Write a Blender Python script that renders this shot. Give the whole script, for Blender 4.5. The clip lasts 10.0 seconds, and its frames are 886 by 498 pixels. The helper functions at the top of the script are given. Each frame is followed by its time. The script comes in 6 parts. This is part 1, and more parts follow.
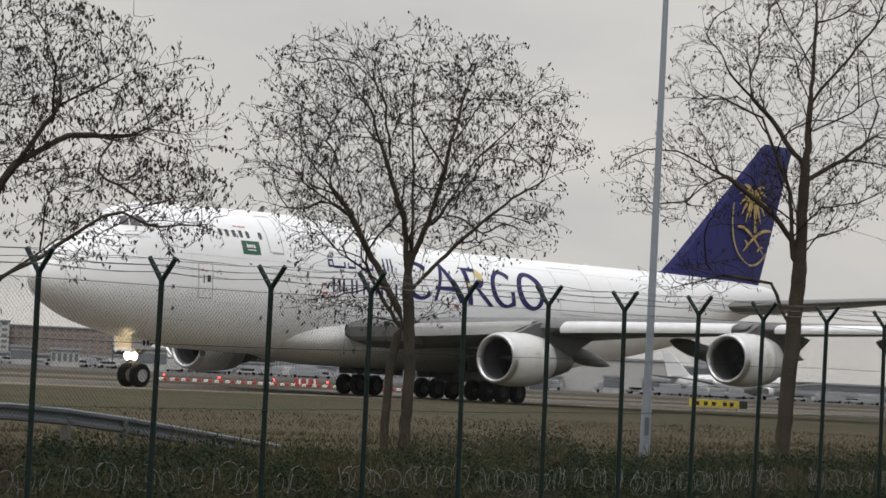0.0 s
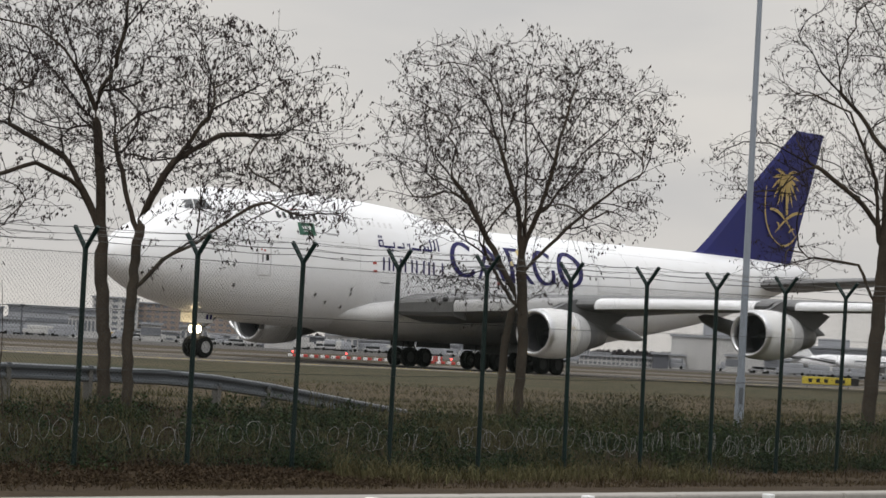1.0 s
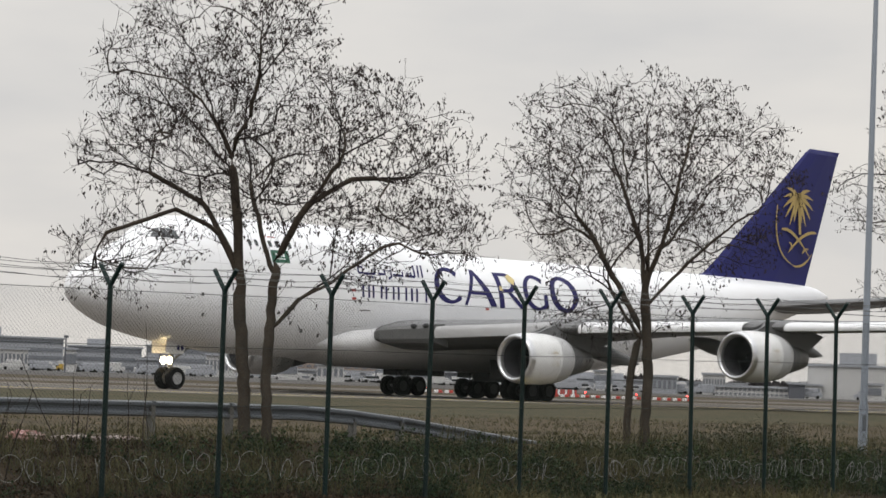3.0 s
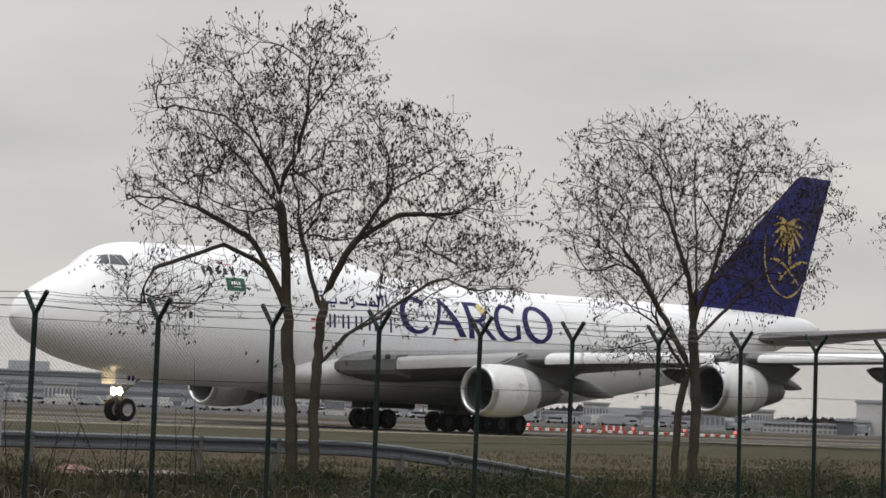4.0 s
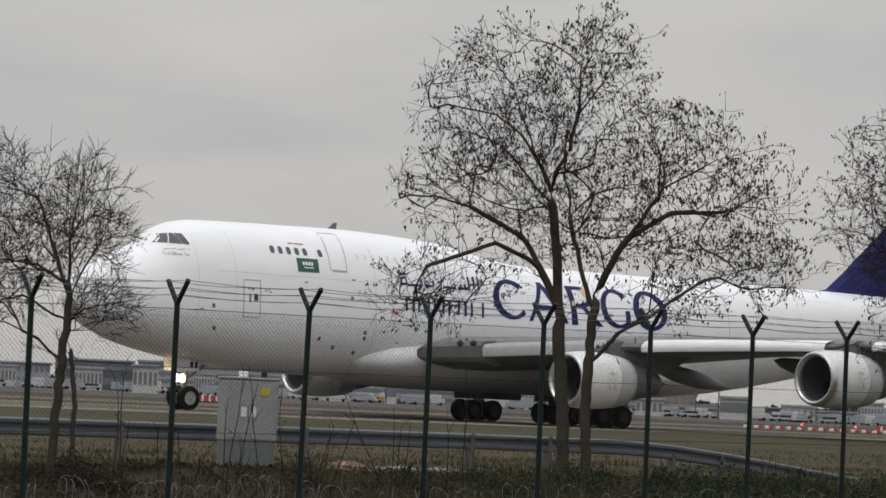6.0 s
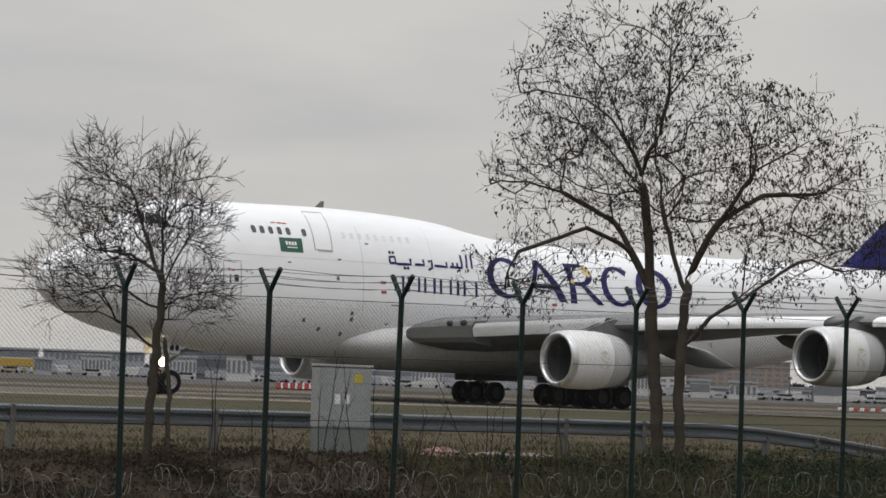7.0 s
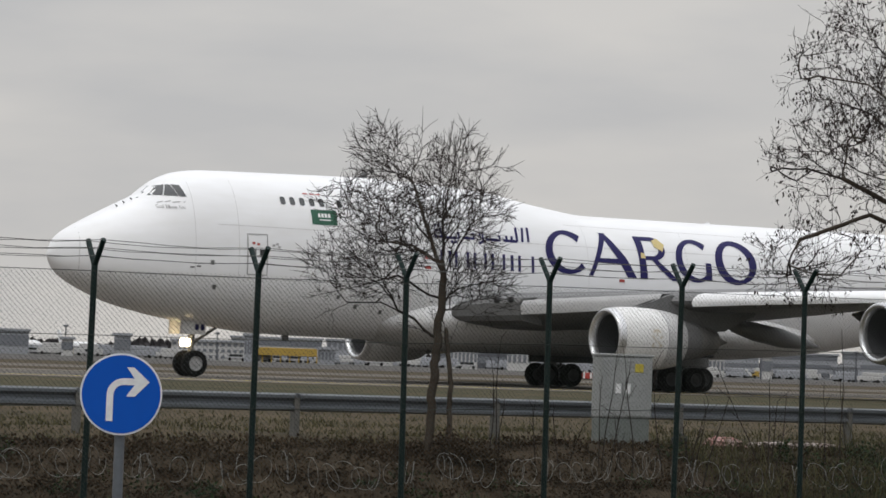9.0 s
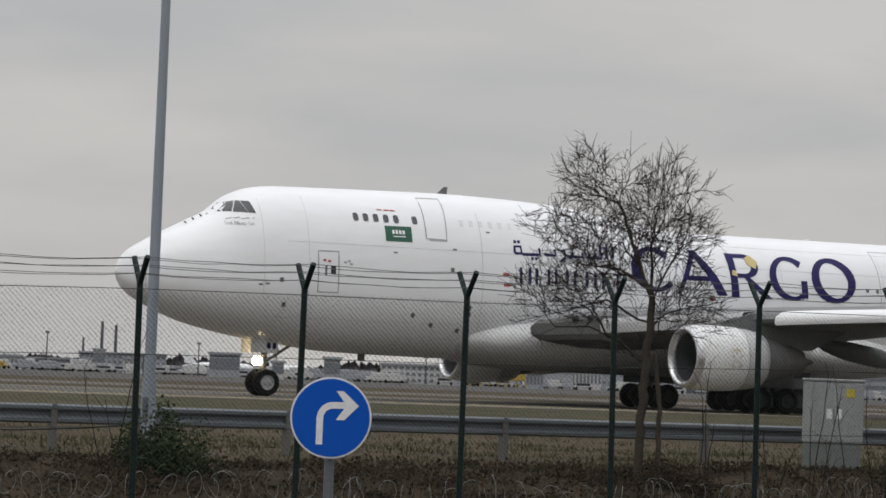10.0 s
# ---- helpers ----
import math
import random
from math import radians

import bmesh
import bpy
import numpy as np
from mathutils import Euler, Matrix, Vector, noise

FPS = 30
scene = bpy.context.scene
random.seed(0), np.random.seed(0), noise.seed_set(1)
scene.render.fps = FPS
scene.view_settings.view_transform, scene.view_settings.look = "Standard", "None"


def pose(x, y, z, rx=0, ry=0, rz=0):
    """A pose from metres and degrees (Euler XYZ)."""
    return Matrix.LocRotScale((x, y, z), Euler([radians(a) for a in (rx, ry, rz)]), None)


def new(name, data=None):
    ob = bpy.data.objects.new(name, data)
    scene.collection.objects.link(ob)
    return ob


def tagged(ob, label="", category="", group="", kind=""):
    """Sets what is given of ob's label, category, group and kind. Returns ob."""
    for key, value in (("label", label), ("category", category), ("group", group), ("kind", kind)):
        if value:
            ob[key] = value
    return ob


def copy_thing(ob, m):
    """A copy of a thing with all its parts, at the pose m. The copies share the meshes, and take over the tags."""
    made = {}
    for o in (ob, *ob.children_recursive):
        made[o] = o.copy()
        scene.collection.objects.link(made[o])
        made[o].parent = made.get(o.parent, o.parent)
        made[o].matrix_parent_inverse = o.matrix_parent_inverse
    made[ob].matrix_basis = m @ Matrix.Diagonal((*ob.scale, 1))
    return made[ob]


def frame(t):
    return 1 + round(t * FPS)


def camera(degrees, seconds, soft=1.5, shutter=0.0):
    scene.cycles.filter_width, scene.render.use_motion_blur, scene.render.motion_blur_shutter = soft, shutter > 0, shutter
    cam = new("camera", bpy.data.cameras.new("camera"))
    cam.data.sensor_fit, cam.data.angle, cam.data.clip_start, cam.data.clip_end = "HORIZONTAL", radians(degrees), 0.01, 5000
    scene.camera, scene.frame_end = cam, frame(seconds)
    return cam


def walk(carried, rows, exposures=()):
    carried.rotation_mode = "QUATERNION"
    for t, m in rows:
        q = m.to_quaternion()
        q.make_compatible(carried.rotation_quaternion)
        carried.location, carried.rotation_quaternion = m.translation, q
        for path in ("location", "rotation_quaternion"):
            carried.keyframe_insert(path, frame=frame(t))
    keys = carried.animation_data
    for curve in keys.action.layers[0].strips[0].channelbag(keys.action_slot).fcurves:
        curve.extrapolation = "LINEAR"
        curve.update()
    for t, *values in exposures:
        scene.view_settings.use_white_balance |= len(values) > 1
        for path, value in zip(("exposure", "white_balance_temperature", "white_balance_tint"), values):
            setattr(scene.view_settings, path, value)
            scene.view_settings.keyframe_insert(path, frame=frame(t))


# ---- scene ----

# ================= camera =================
# x to the right, y ahead, z up; the taxiway's surface is z = 0
EYE_Z = 1.01
FENCE_TURN = 42.706          # the fence, the rail and the taxiway run this many degrees off x
cam = camera(19.36, 10.0, 1.6)
CAM = [  # seconds, x, y, z, yaw, pitch, roll
    (0.0, 0.44, 7.44, 0.16, -7.939, 2.872, 2.795),
    (0.5, 0.27, 4.63, 0.05, -6.551, 2.780, 2.835),
    (1.0, -0.02, 1.84, 0.02, -5.207, 2.272, 3.019),
    (1.5, 0, 0, 0, -3.962, 2.226, 2.797),
    (2.0, 0, 0, 0, -3.191, 2.237, 2.405),
    (2.5, 0, 0, 0, -2.678, 2.480, 2.113),
    (4.0, 0, 0, 0, -1.144, 3.651, 2.231),
    (4.5, 0, 0, 0, 0.033, 3.745, 2.140),
    (5.0, 0, 0, 0, 2.516, 3.737, 2.223),
    (5.5, 0, 0, 0, 3.622, 3.611, 2.566),
    (6.0, 0, 0, 0, 4.843, 3.363, 2.609),
    (7.5, 0, 0, 0, 7.728, 2.836, 1.999),
    (8.0, 0, 0, 0, 8.917, 2.699, 2.218),
    (8.5, 0, 0, 0, 10.950, 2.551, 2.163),
    (9.0, 0, 0, 0, 13.009, 2.524, 1.959),
    (9.5, 0, 0, 0, 14.782, 2.659, 1.665),
    (10.0, 0, 0, 0, 17.621, 2.896, 2.106),
]
EXPOSURES = [(0.0, 0.08, 6480, 10), (1.0, 0.14, 6480, 10), (1.5, 0.22, 6480, 10), (2.5, 0.33, 6480, 10), (4.0, 0.10, 6460, 10), (5.0, -0.09, 6410, 10), (6.0, -0.11, 6400, 10), (7.5, 0.03, 6430, 10), (8.5, 0.04, 6410, 10), (10.0, -0.12, 6350, 10)]
walk(cam, [(t, pose(x, y, z + EYE_Z, 90 + p, 0, yaw) @ pose(0, 0, 0, 0, 0, r)) for t, x, y, z, yaw, p, r in CAM], EXPOSURES)

# the airliner's nose leg on the taxiway: seconds, x, y, heading
TAXI = [
    (0.0, 3.94, 142.8, 41.9), (0.5, 2.20, 145.6, 42.6), (1.0, 0.25, 147.75, 43.1), (1.5, -1.93, 149.04, 43.4), (2.0, -4.13, 147.27, 43.5),
    (2.5, -6.39, 145.36, 43.51), (4.0, -13.61, 138.90, 43.51), (4.5, -16.01, 136.51, 43.51), (5.0, -18.30, 133.78, 43.51), (5.5, -20.73, 131.25, 43.51),
    (6.0, -23.16, 129.03, 43.51), (7.5, -30.37, 122.64, 43.51), (8.0, -32.70, 119.99, 43.51), (8.5, -35.11, 117.22, 43.51), (9.0, -37.78, 114.73, 43.51),
    (9.5, -40.26, 112.59, 43.51), (10.0, -42.92, 110.52, 43.51),
]

# ================= light: a bright overcast winter sky =================
SUN_UP, SUN_ROUND = 52.0, 205.0
world = bpy.data.worlds.new("overcast_sky")
scene.world = world
world.use_nodes = True
wn = world.node_tree
wn.nodes.clear()
w_out = wn.nodes.new("ShaderNodeOutputWorld")
w_bg = wn.nodes.new("ShaderNodeBackground")
w_bg.inputs["Strength"].default_value = 0.92
w_sky = wn.nodes.new("ShaderNodeTexSky")
w_sky.sky_type, w_sky.sun_disc = "NISHITA", False
w_sky.sun_elevation, w_sky.sun_rotation = radians(SUN_UP), radians(SUN_ROUND)
w_sky.air_density, w_sky.dust_density = 1.0, 4.0
# the cloud sheet: broad soft streaks, lighter and warmer low down
w_co = wn.nodes.new("ShaderNodeTexCoord")
w_map = wn.nodes.new("ShaderNodeMapping")
w_map.inputs["Scale"].default_value = (3.0, 3.0, 11.0)
w_map.inputs["Rotation"].default_value = (0.10, 0.16, 0.0)
w_noise = wn.nodes.new("ShaderNodeTexNoise")
w_noise.inputs["Scale"].default_value, w_noise.inputs["Detail"].default_value, w_noise.inputs["Roughness"].default_value = 1.7, 5.0, 0.5
w_sep = wn.nodes.new("ShaderNodeSeparateXYZ")
w_high = wn.nodes.new("ShaderNodeValToRGB")
w_high.color_ramp.elements[0].position, w_high.color_ramp.elements[0].color = 0.0, (0.665, 0.64, 0.61, 1)
w_high.color_ramp.elements[1].position, w_high.color_ramp.elements[1].color = 0.20, (0.60, 0.595, 0.59, 1)
mid_sky = w_high.color_ramp.elements.new(0.42)
mid_sky.color = (0.84, 0.85, 0.87, 1)
top_of_sky = w_high.color_ramp.elements.new(0.9)
top_of_sky.color = (1.86, 1.88, 1.92, 1)
w_cloud = wn.nodes.new("ShaderNodeMapRange")
w_cloud.inputs["From Min"].default_value, w_cloud.inputs["From Max"].default_value = 0.34, 0.66
w_cloud.inputs["To Min"].default_value, w_cloud.inputs["To Max"].default_value = 0.0, 1.0
w_tone = wn.nodes.new("ShaderNodeMix")
w_tone.data_type = "RGBA"
w_tone.inputs["A"].default_value, w_tone.inputs["B"].default_value = (0.93, 0.94, 0.955, 1), (1.15, 1.13, 1.095, 1)
w_mul = wn.nodes.new("ShaderNodeVectorMath")
w_mul.operation = "MULTIPLY"
w_skyscale = wn.nodes.new("ShaderNodeVectorMath")
w_skyscale.operation = "SCALE"
w_skyscale.inputs["Scale"].default_value = 0.05
w_mix = wn.nodes.new("ShaderNodeMix")
w_mix.data_type = "RGBA"
w_mix.inputs["Factor"].default_value = 0.93
wn.links.new(w_co.outputs["Generated"], w_map.inputs["Vector"])
wn.links.new(w_map.outputs["Vector"], w_noise.inputs["Vector"])
wn.links.new(w_co.outputs["Generated"], w_sep.inputs[0])
wn.links.new(w_sep.outputs["Z"], w_high.inputs["Fac"])
wn.links.new(w_noise.outputs["Fac"], w_cloud.inputs["Value"])
wn.links.new(w_high.outputs["Color"], w_mul.inputs[0])
wn.links.new(w_cloud.outputs["Result"], w_tone.inputs["Factor"])
wn.links.new(w_tone.outputs["Result"], w_mul.inputs[1])
wn.links.new(w_sky.outputs["Color"], w_skyscale.inputs[0])
wn.links.new(w_skyscale.outputs[0], w_mix.inputs["A"])
wn.links.new(w_mul.outputs[0], w_mix.inputs["B"])
wn.links.new(w_mix.outputs["Result"], w_bg.inputs["Color"])
wn.links.new(w_bg.outputs[0], w_out.inputs[0])

sun = new("sun", bpy.data.lights.new("sun", "SUN"))
sun.data.energy, sun.data.angle, sun.data.color = 0.55, radians(25), (1.0, 0.95, 0.88)
sun.rotation_euler = (radians(90 - SUN_UP), 0, radians(-SUN_ROUND + 180))


# ================= materials =================
def material(name, base, rough=0.7, metal=0.0, second=None, scale=1.0, fine=20.0, amount=0.5, bump=0.0, vary=0.0, spec=0.5, streak=(1, 1, 1)):
    """A surface of two colours mixed by broad and fine noise in metres, with relief and a variation from piece to piece."""
    m = bpy.data.materials.new(name)
    m.use_nodes = True
    t = m.node_tree
    b = t.nodes["Principled BSDF"]
    b.inputs["Roughness"].default_value, b.inputs["Metallic"].default_value = rough, metal
    b.inputs["Specular IOR Level"].default_value = spec
    co = t.nodes.new("ShaderNodeTexCoord")
    mp = t.nodes.new("ShaderNodeMapping")
    mp.inputs["Scale"].default_value = streak
    t.links.new(co.outputs["Object"], mp.inputs["Vector"])
    n1, n2 = t.nodes.new("ShaderNodeTexNoise"), t.nodes.new("ShaderNodeTexNoise")
    n1.inputs["Scale"].default_value, n1.inputs["Detail"].default_value = scale, 6
    n2.inputs["Scale"].default_value, n2.inputs["Detail"].default_value = fine, 4
    for n in (n1, n2):
        t.links.new(mp.outputs["Vector"], n.inputs["Vector"])
    add = t.nodes.new("ShaderNodeMath")
    add.operation = "ADD"
    t.links.new(n1.outputs["Fac"], add.inputs[0])
    t.links.new(n2.outputs["Fac"], add.inputs[1])
    rng = t.nodes.new("ShaderNodeMapRange")
    rng.inputs["From Min"].default_value, rng.inputs["From Max"].default_value = 0.7, 1.3
    rng.inputs["To Max"].default_value = amount
    t.links.new(add.outputs[0], rng.inputs["Value"])
    mix = t.nodes.new("ShaderNodeMix")
    mix.data_type = "RGBA"
    second = second or tuple(c * 0.6 for c in base)
    mix.inputs["A"].default_value, mix.inputs["B"].default_value = (*base, 1), (*second, 1)
    t.links.new(rng.outputs["Result"], mix.inputs["Factor"])
    colour = mix.outputs["Result"]
    if vary:
        info = t.nodes.new("ShaderNodeNewGeometry")
        hsv = t.nodes.new("ShaderNodeHueSaturation")
        vr = t.nodes.new("ShaderNodeMapRange")
        vr.inputs["To Min"].default_value, vr.inputs["To Max"].default_value = 1 - vary, 1 + vary
        t.links.new(info.outputs["Random Per Island"], vr.inputs["Value"])
        t.links.new(vr.outputs["Result"], hsv.inputs["Value"])
        t.links.new(colour, hsv.inputs["Color"])
        colour = hsv.outputs["Color"]
    t.links.new(colour, b.inputs["Base Color"])
    if bump:
        bp = t.nodes.new("ShaderNodeBump")
        bp.inputs["Strength"].default_value, bp.inputs["Distance"].default_value = 0.6, bump
        t.links.new(n2.outputs["Fac"], bp.inputs["Height"])
        t.links.new(bp.outputs["Normal"], b.inputs["Normal"])
    return m


def glowing(name, colour, strength):
    m = bpy.data.materials.new(name)
    m.use_nodes = True
    b = m.node_tree.nodes["Principled BSDF"]
    b.inputs["Base Color"].default_value = (*colour, 1)
    b.inputs["Emission Color"].default_value = (*colour, 1)
    b.inputs["Emission Strength"].default_value = strength
    return m


WHITE = material("white_aircraft_paint", (0.78, 0.785, 0.80), 0.30, second=(0.68, 0.675, 0.665), scale=0.22, fine=1.3, amount=0.55, streak=(0.5, 1, 2.2))
# wing grey, darker than the paint itself: underside shade is in the colour
BELLY = material("shaded_grey_aircraft_paint", (0.145, 0.145, 0.147), 0.5, second=(0.10, 0.098, 0.096), scale=0.4, fine=3, amount=0.6)
COWL = material("white_cowling_paint", (0.74, 0.74, 0.73), 0.38, second=(0.58, 0.57, 0.55), scale=0.7, fine=4, amount=0.6)
PANEL = material("mid_grey_wing_panel", (0.40, 0.40, 0.40), 0.45, second=(0.32, 0.315, 0.31), scale=1, fine=5)
FAIRING = material("fairing_paint", (0.64, 0.64, 0.64), 0.4, second=(0.50, 0.49, 0.48), scale=0.7, fine=4, amount=0.7)
PLUG = material("painted_window_plug", (0.70, 0.70, 0.70), 0.4)
SLEEVE = material("grey_reverser_paint", (0.50, 0.50, 0.50), 0.45, second=(0.38, 0.37, 0.36), scale=1, fine=6)
BARE = material("bare_lip_metal", (0.62, 0.62, 0.63), 0.30, 0.85, second=(0.5, 0.5, 0.5), scale=3, fine=12)
CORE = material("sooted_core_metal", (0.22, 0.21, 0.20), 0.5, 0.5, second=(0.10, 0.10, 0.10), scale=1.5, fine=8)
DARK = material("near_black", (0.02, 0.02, 0.022), 0.6, second=(0.01, 0.01, 0.01))
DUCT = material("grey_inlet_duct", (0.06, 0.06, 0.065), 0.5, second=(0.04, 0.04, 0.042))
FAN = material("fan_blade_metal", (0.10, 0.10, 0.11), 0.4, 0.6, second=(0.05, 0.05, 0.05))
EDGE = material("dark_grey_leading_edge", (0.10, 0.10, 0.10), 0.5, second=(0.075, 0.073, 0.07), scale=1, fine=5)
FADED = material("faded_gold_paint", (0.46, 0.40, 0.29), 0.5, second=(0.52, 0.47, 0.38), scale=4, fine=10)
BLUE = material("deep_blue_tail_paint", (0.013, 0.015, 0.105), 0.45, second=(0.018, 0.018, 0.085), scale=0.4, fine=2, amount=0.5, spec=0.2)
NAVY = material("navy_lettering", (0.014, 0.012, 0.085), 0.5, second=(0.022, 0.018, 0.075), scale=2, fine=8, spec=0.2)
GOLD = material("gold_paint", (0.40, 0.29, 0.10), 0.5, second=(0.32, 0.22, 0.07), scale=2, fine=8)
PATCH = material("bare_yellow_patch", (0.62, 0.50, 0.22), 0.5)
GREEN = material("flag_green", (0.008, 0.085, 0.045), 0.5)
MARK = material("white_marking", (0.78, 0.78, 0.78), 0.5)
GREYMARK = material("grey_marking", (0.40, 0.40, 0.40), 0.5)
SEAM = material("panel_seam", (0.36, 0.36, 0.36), 0.6)
REDMARK = material("red_marking", (0.40, 0.06, 0.05), 0.5)
GLASS = material("dark_cabin_glass", (0.012, 0.014, 0.016), 0.08, spec=0.8)
RUBBER = material("tyre_rubber", (0.010, 0.010, 0.010), 0.85, second=(0.017, 0.016, 0.015), scale=2, fine=30, spec=0.15)
HUB = material("wheel_hub", (0.45, 0.45, 0.44), 0.5, 0.4, second=(0.2, 0.2, 0.2), scale=5)
DARKHUB = material("dark_wheel_hub", (0.035, 0.035, 0.035), 0.7, 0.1, second=(0.015, 0.015, 0.015), scale=5)
STRUT = material("landing_leg_metal", (0.15, 0.15, 0.15), 0.5, 0.3, second=(0.1, 0.1, 0.1), scale=3)
LAMP_ON = glowing("lit_landing_light", (1.0, 0.78, 0.46), 12.0)

POST_GREEN = material("green_coated_steel", (0.008, 0.020, 0.018), 0.5, second=(0.012, 0.022, 0.020), scale=3, fine=40, amount=0.7, spec=0.15)
WIRE = material("weathered_wire", (0.10, 0.10, 0.095), 0.6, 0.3, second=(0.05, 0.05, 0.05), scale=2)
MESHWIRE = material("coated_mesh_wire", (0.045, 0.052, 0.048), 0.7, 0.0, second=(0.03, 0.036, 0.033), scale=2, spec=0.08)
RAZOR = material("razor_wire_steel", (0.19, 0.19, 0.18), 0.6, 0.1, second=(0.22, 0.2, 0.18), scale=4)
RAILPOST = material("dull_steel_post", (0.12, 0.115, 0.105), 0.7, second=(0.08, 0.078, 0.07), scale=2, fine=20)
GALV = material("galvanised_steel", (0.108, 0.119, 0.132), 0.5, 0.0, second=(0.074, 0.082, 0.091), scale=1.5, fine=25, amount=0.8)
POLE = material("grey_lamp_pole", (0.25, 0.28, 0.32), 0.55, 0.0, second=(0.19, 0.215, 0.25), scale=2, fine=20)
BARK = material("tree_bark", (0.072, 0.058, 0.044), 0.9, second=(0.033, 0.027, 0.022), scale=3, fine=30, amount=0.9, bump=0.01, spec=0.08)
TWIG = material("dark_twig_bark", (0.030, 0.024, 0.021), 0.9, second=(0.02, 0.016, 0.015), scale=4, spec=0.08)
POD = material("dry_brown_pods", (0.034, 0.027, 0.025), 0.8, second=(0.052, 0.039, 0.033), scale=6, vary=0.35, spec=0.08)
LITTER = material("dead_leaf_litter", (0.034, 0.023, 0.015), 0.9, second=(0.056, 0.041, 0.026), scale=1, fine=6, amount=0.9, vary=0.45, spec=0.08)
GRASS = material("winter_grass_blades", (0.088, 0.076, 0.040), 0.9, second=(0.054, 0.056, 0.025), scale=0.35, fine=3, amount=0.9, vary=0.35, spec=0.08)
WEED = material("dead_brown_weeds", (0.041, 0.029, 0.018), 0.9, second=(0.068, 0.052, 0.030), scale=0.5, fine=4, amount=0.9, vary=0.4, spec=0.08)
OLIVE = material("olive_bush_leaves", (0.034, 0.036, 0.012), 0.7, second=(0.05, 0.048, 0.018), scale=1, fine=6, amount=0.9, vary=0.4)
IVY = material("dark_bramble_leaves", (0.013, 0.029, 0.013), 0.7, second=(0.040, 0.053, 0.020), scale=0.7, fine=6, amount=0.9, vary=0.5, spec=0.1)
GROUND = material("winter_turf", (0.086, 0.065, 0.040), 0.95, second=(0.034, 0.029, 0.017), scale=0.45, fine=4.5, amount=0.9, bump=0.03, spec=0.08)
GREENTURF = material("green_turf", (0.034, 0.038, 0.020), 0.95, second=(0.082, 0.064, 0.038), scale=0.2, fine=2.2, amount=0.9, bump=0.03, spec=0.08)
SHOULDER = material("pale_concrete_shoulder", (0.195, 0.173, 0.147), 0.85, second=(0.135, 0.122, 0.107), scale=0.2, fine=1.5, amount=0.9, spec=0.08)
SOIL = material("weedy_bank_soil", (0.026, 0.019, 0.012), 0.95, second=(0.062, 0.046, 0.029), scale=1.2, fine=9, amount=0.9, bump=0.05, spec=0.08)
TARMAC = material("taxiway_concrete", (0.135, 0.120, 0.104), 0.85, second=(0.092, 0.083, 0.074), scale=0.06, fine=1.0, amount=0.9, spec=0.08)
APRON = material("apron_concrete", (0.095, 0.09, 0.085), 0.9, second=(0.07, 0.067, 0.064), scale=0.03, fine=0.5, amount=0.9, spec=0.08)
ASPHALT = material("road_asphalt", (0.055, 0.055, 0.056), 0.85, second=(0.04, 0.04, 0.04), scale=0.4, fine=40, bump=0.004, spec=0.08)
KERB = material("barrier_concrete", (0.33, 0.31, 0.28), 0.85, second=(0.22, 0.21, 0.19), scale=0.8, fine=14, amount=0.8, bump=0.004)
CABINET = material("grey_cabinet_plastic", (0.31, 0.32, 0.315), 0.6, second=(0.21, 0.22, 0.215), scale=1.2, fine=14, amount=0.8)
PLINTH = material("grey_cabinet_plinth", (0.16, 0.175, 0.165), 0.75, second=(0.11, 0.125, 0.11), scale=2, fine=14)
YELLOW = material("yellow_sticker", (0.52, 0.42, 0.05), 0.5)
SIGNBLUE = material("blue_sign_sheeting", (0.001, 0.080, 0.44), 0.5, second=(0.002, 0.070, 0.38), scale=2, fine=9, spec=0.2)
BLACK = material("black_plastic", (0.012, 0.012, 0.012), 0.5)
PINK = material("red_white_plastic", (0.26, 0.075, 0.065), 0.5, second=(0.30, 0.24, 0.22), scale=3, fine=8, amount=1.0)
PALE = material("pale_plastic", (0.30, 0.26, 0.24), 0.5, second=(0.19, 0.14, 0.125), scale=3, fine=8, amount=1.0)
FACADE = material("pale_facade", (0.50, 0.495, 0.485), 0.8, second=(0.38, 0.375, 0.365), scale=0.05, fine=0.6, spec=0.08)
# far grey lifted: the haze of distance is mixed into the base colour
FACADE_GREY = material("hazed_grey_metal_facade", (0.32, 0.33, 0.35), 0.7, second=(0.26, 0.27, 0.29), scale=0.05, fine=0.6, spec=0.08)
FACADE_DARK = material("dark_facade", (0.12, 0.125, 0.14), 0.7, second=(0.10, 0.10, 0.115), scale=0.05, spec=0.08)
FACADE_TAN = material("tan_facade", (0.30, 0.245, 0.21), 0.8, second=(0.25, 0.2, 0.17), scale=0.05, spec=0.08)
WINDOW = material("far_window_glass", (0.17, 0.18, 0.20), 0.4)
YPANEL = material("ochre_panel", (0.42, 0.28, 0.05), 0.7)
FARWOOD = material("far_bare_wood", (0.12, 0.11, 0.115), 0.95, second=(0.09, 0.085, 0.09), scale=0.03, fine=0.3, vary=0.2, spec=0.08)
REDWHITE_R = material("red_barrier_plastic", (0.45, 0.045, 0.035), 0.5)
RED_ON = glowing("red_warning_light", (1.0, 0.06, 0.05), 5.0)
SIGNYEL = material("yellow_taxi_sign", (0.60, 0.48, 0.05), 0.5)


# ================= building helpers =================
CU, SU = math.cos(radians(FENCE_TURN)), math.sin(radians(FENCE_TURN))


def along(u, q, z=0.0):
    """World place of u metres along the fence's direction and q metres across it, away from the road."""
    return Vector((u * CU - q * SU, u * SU + q * CU, z))


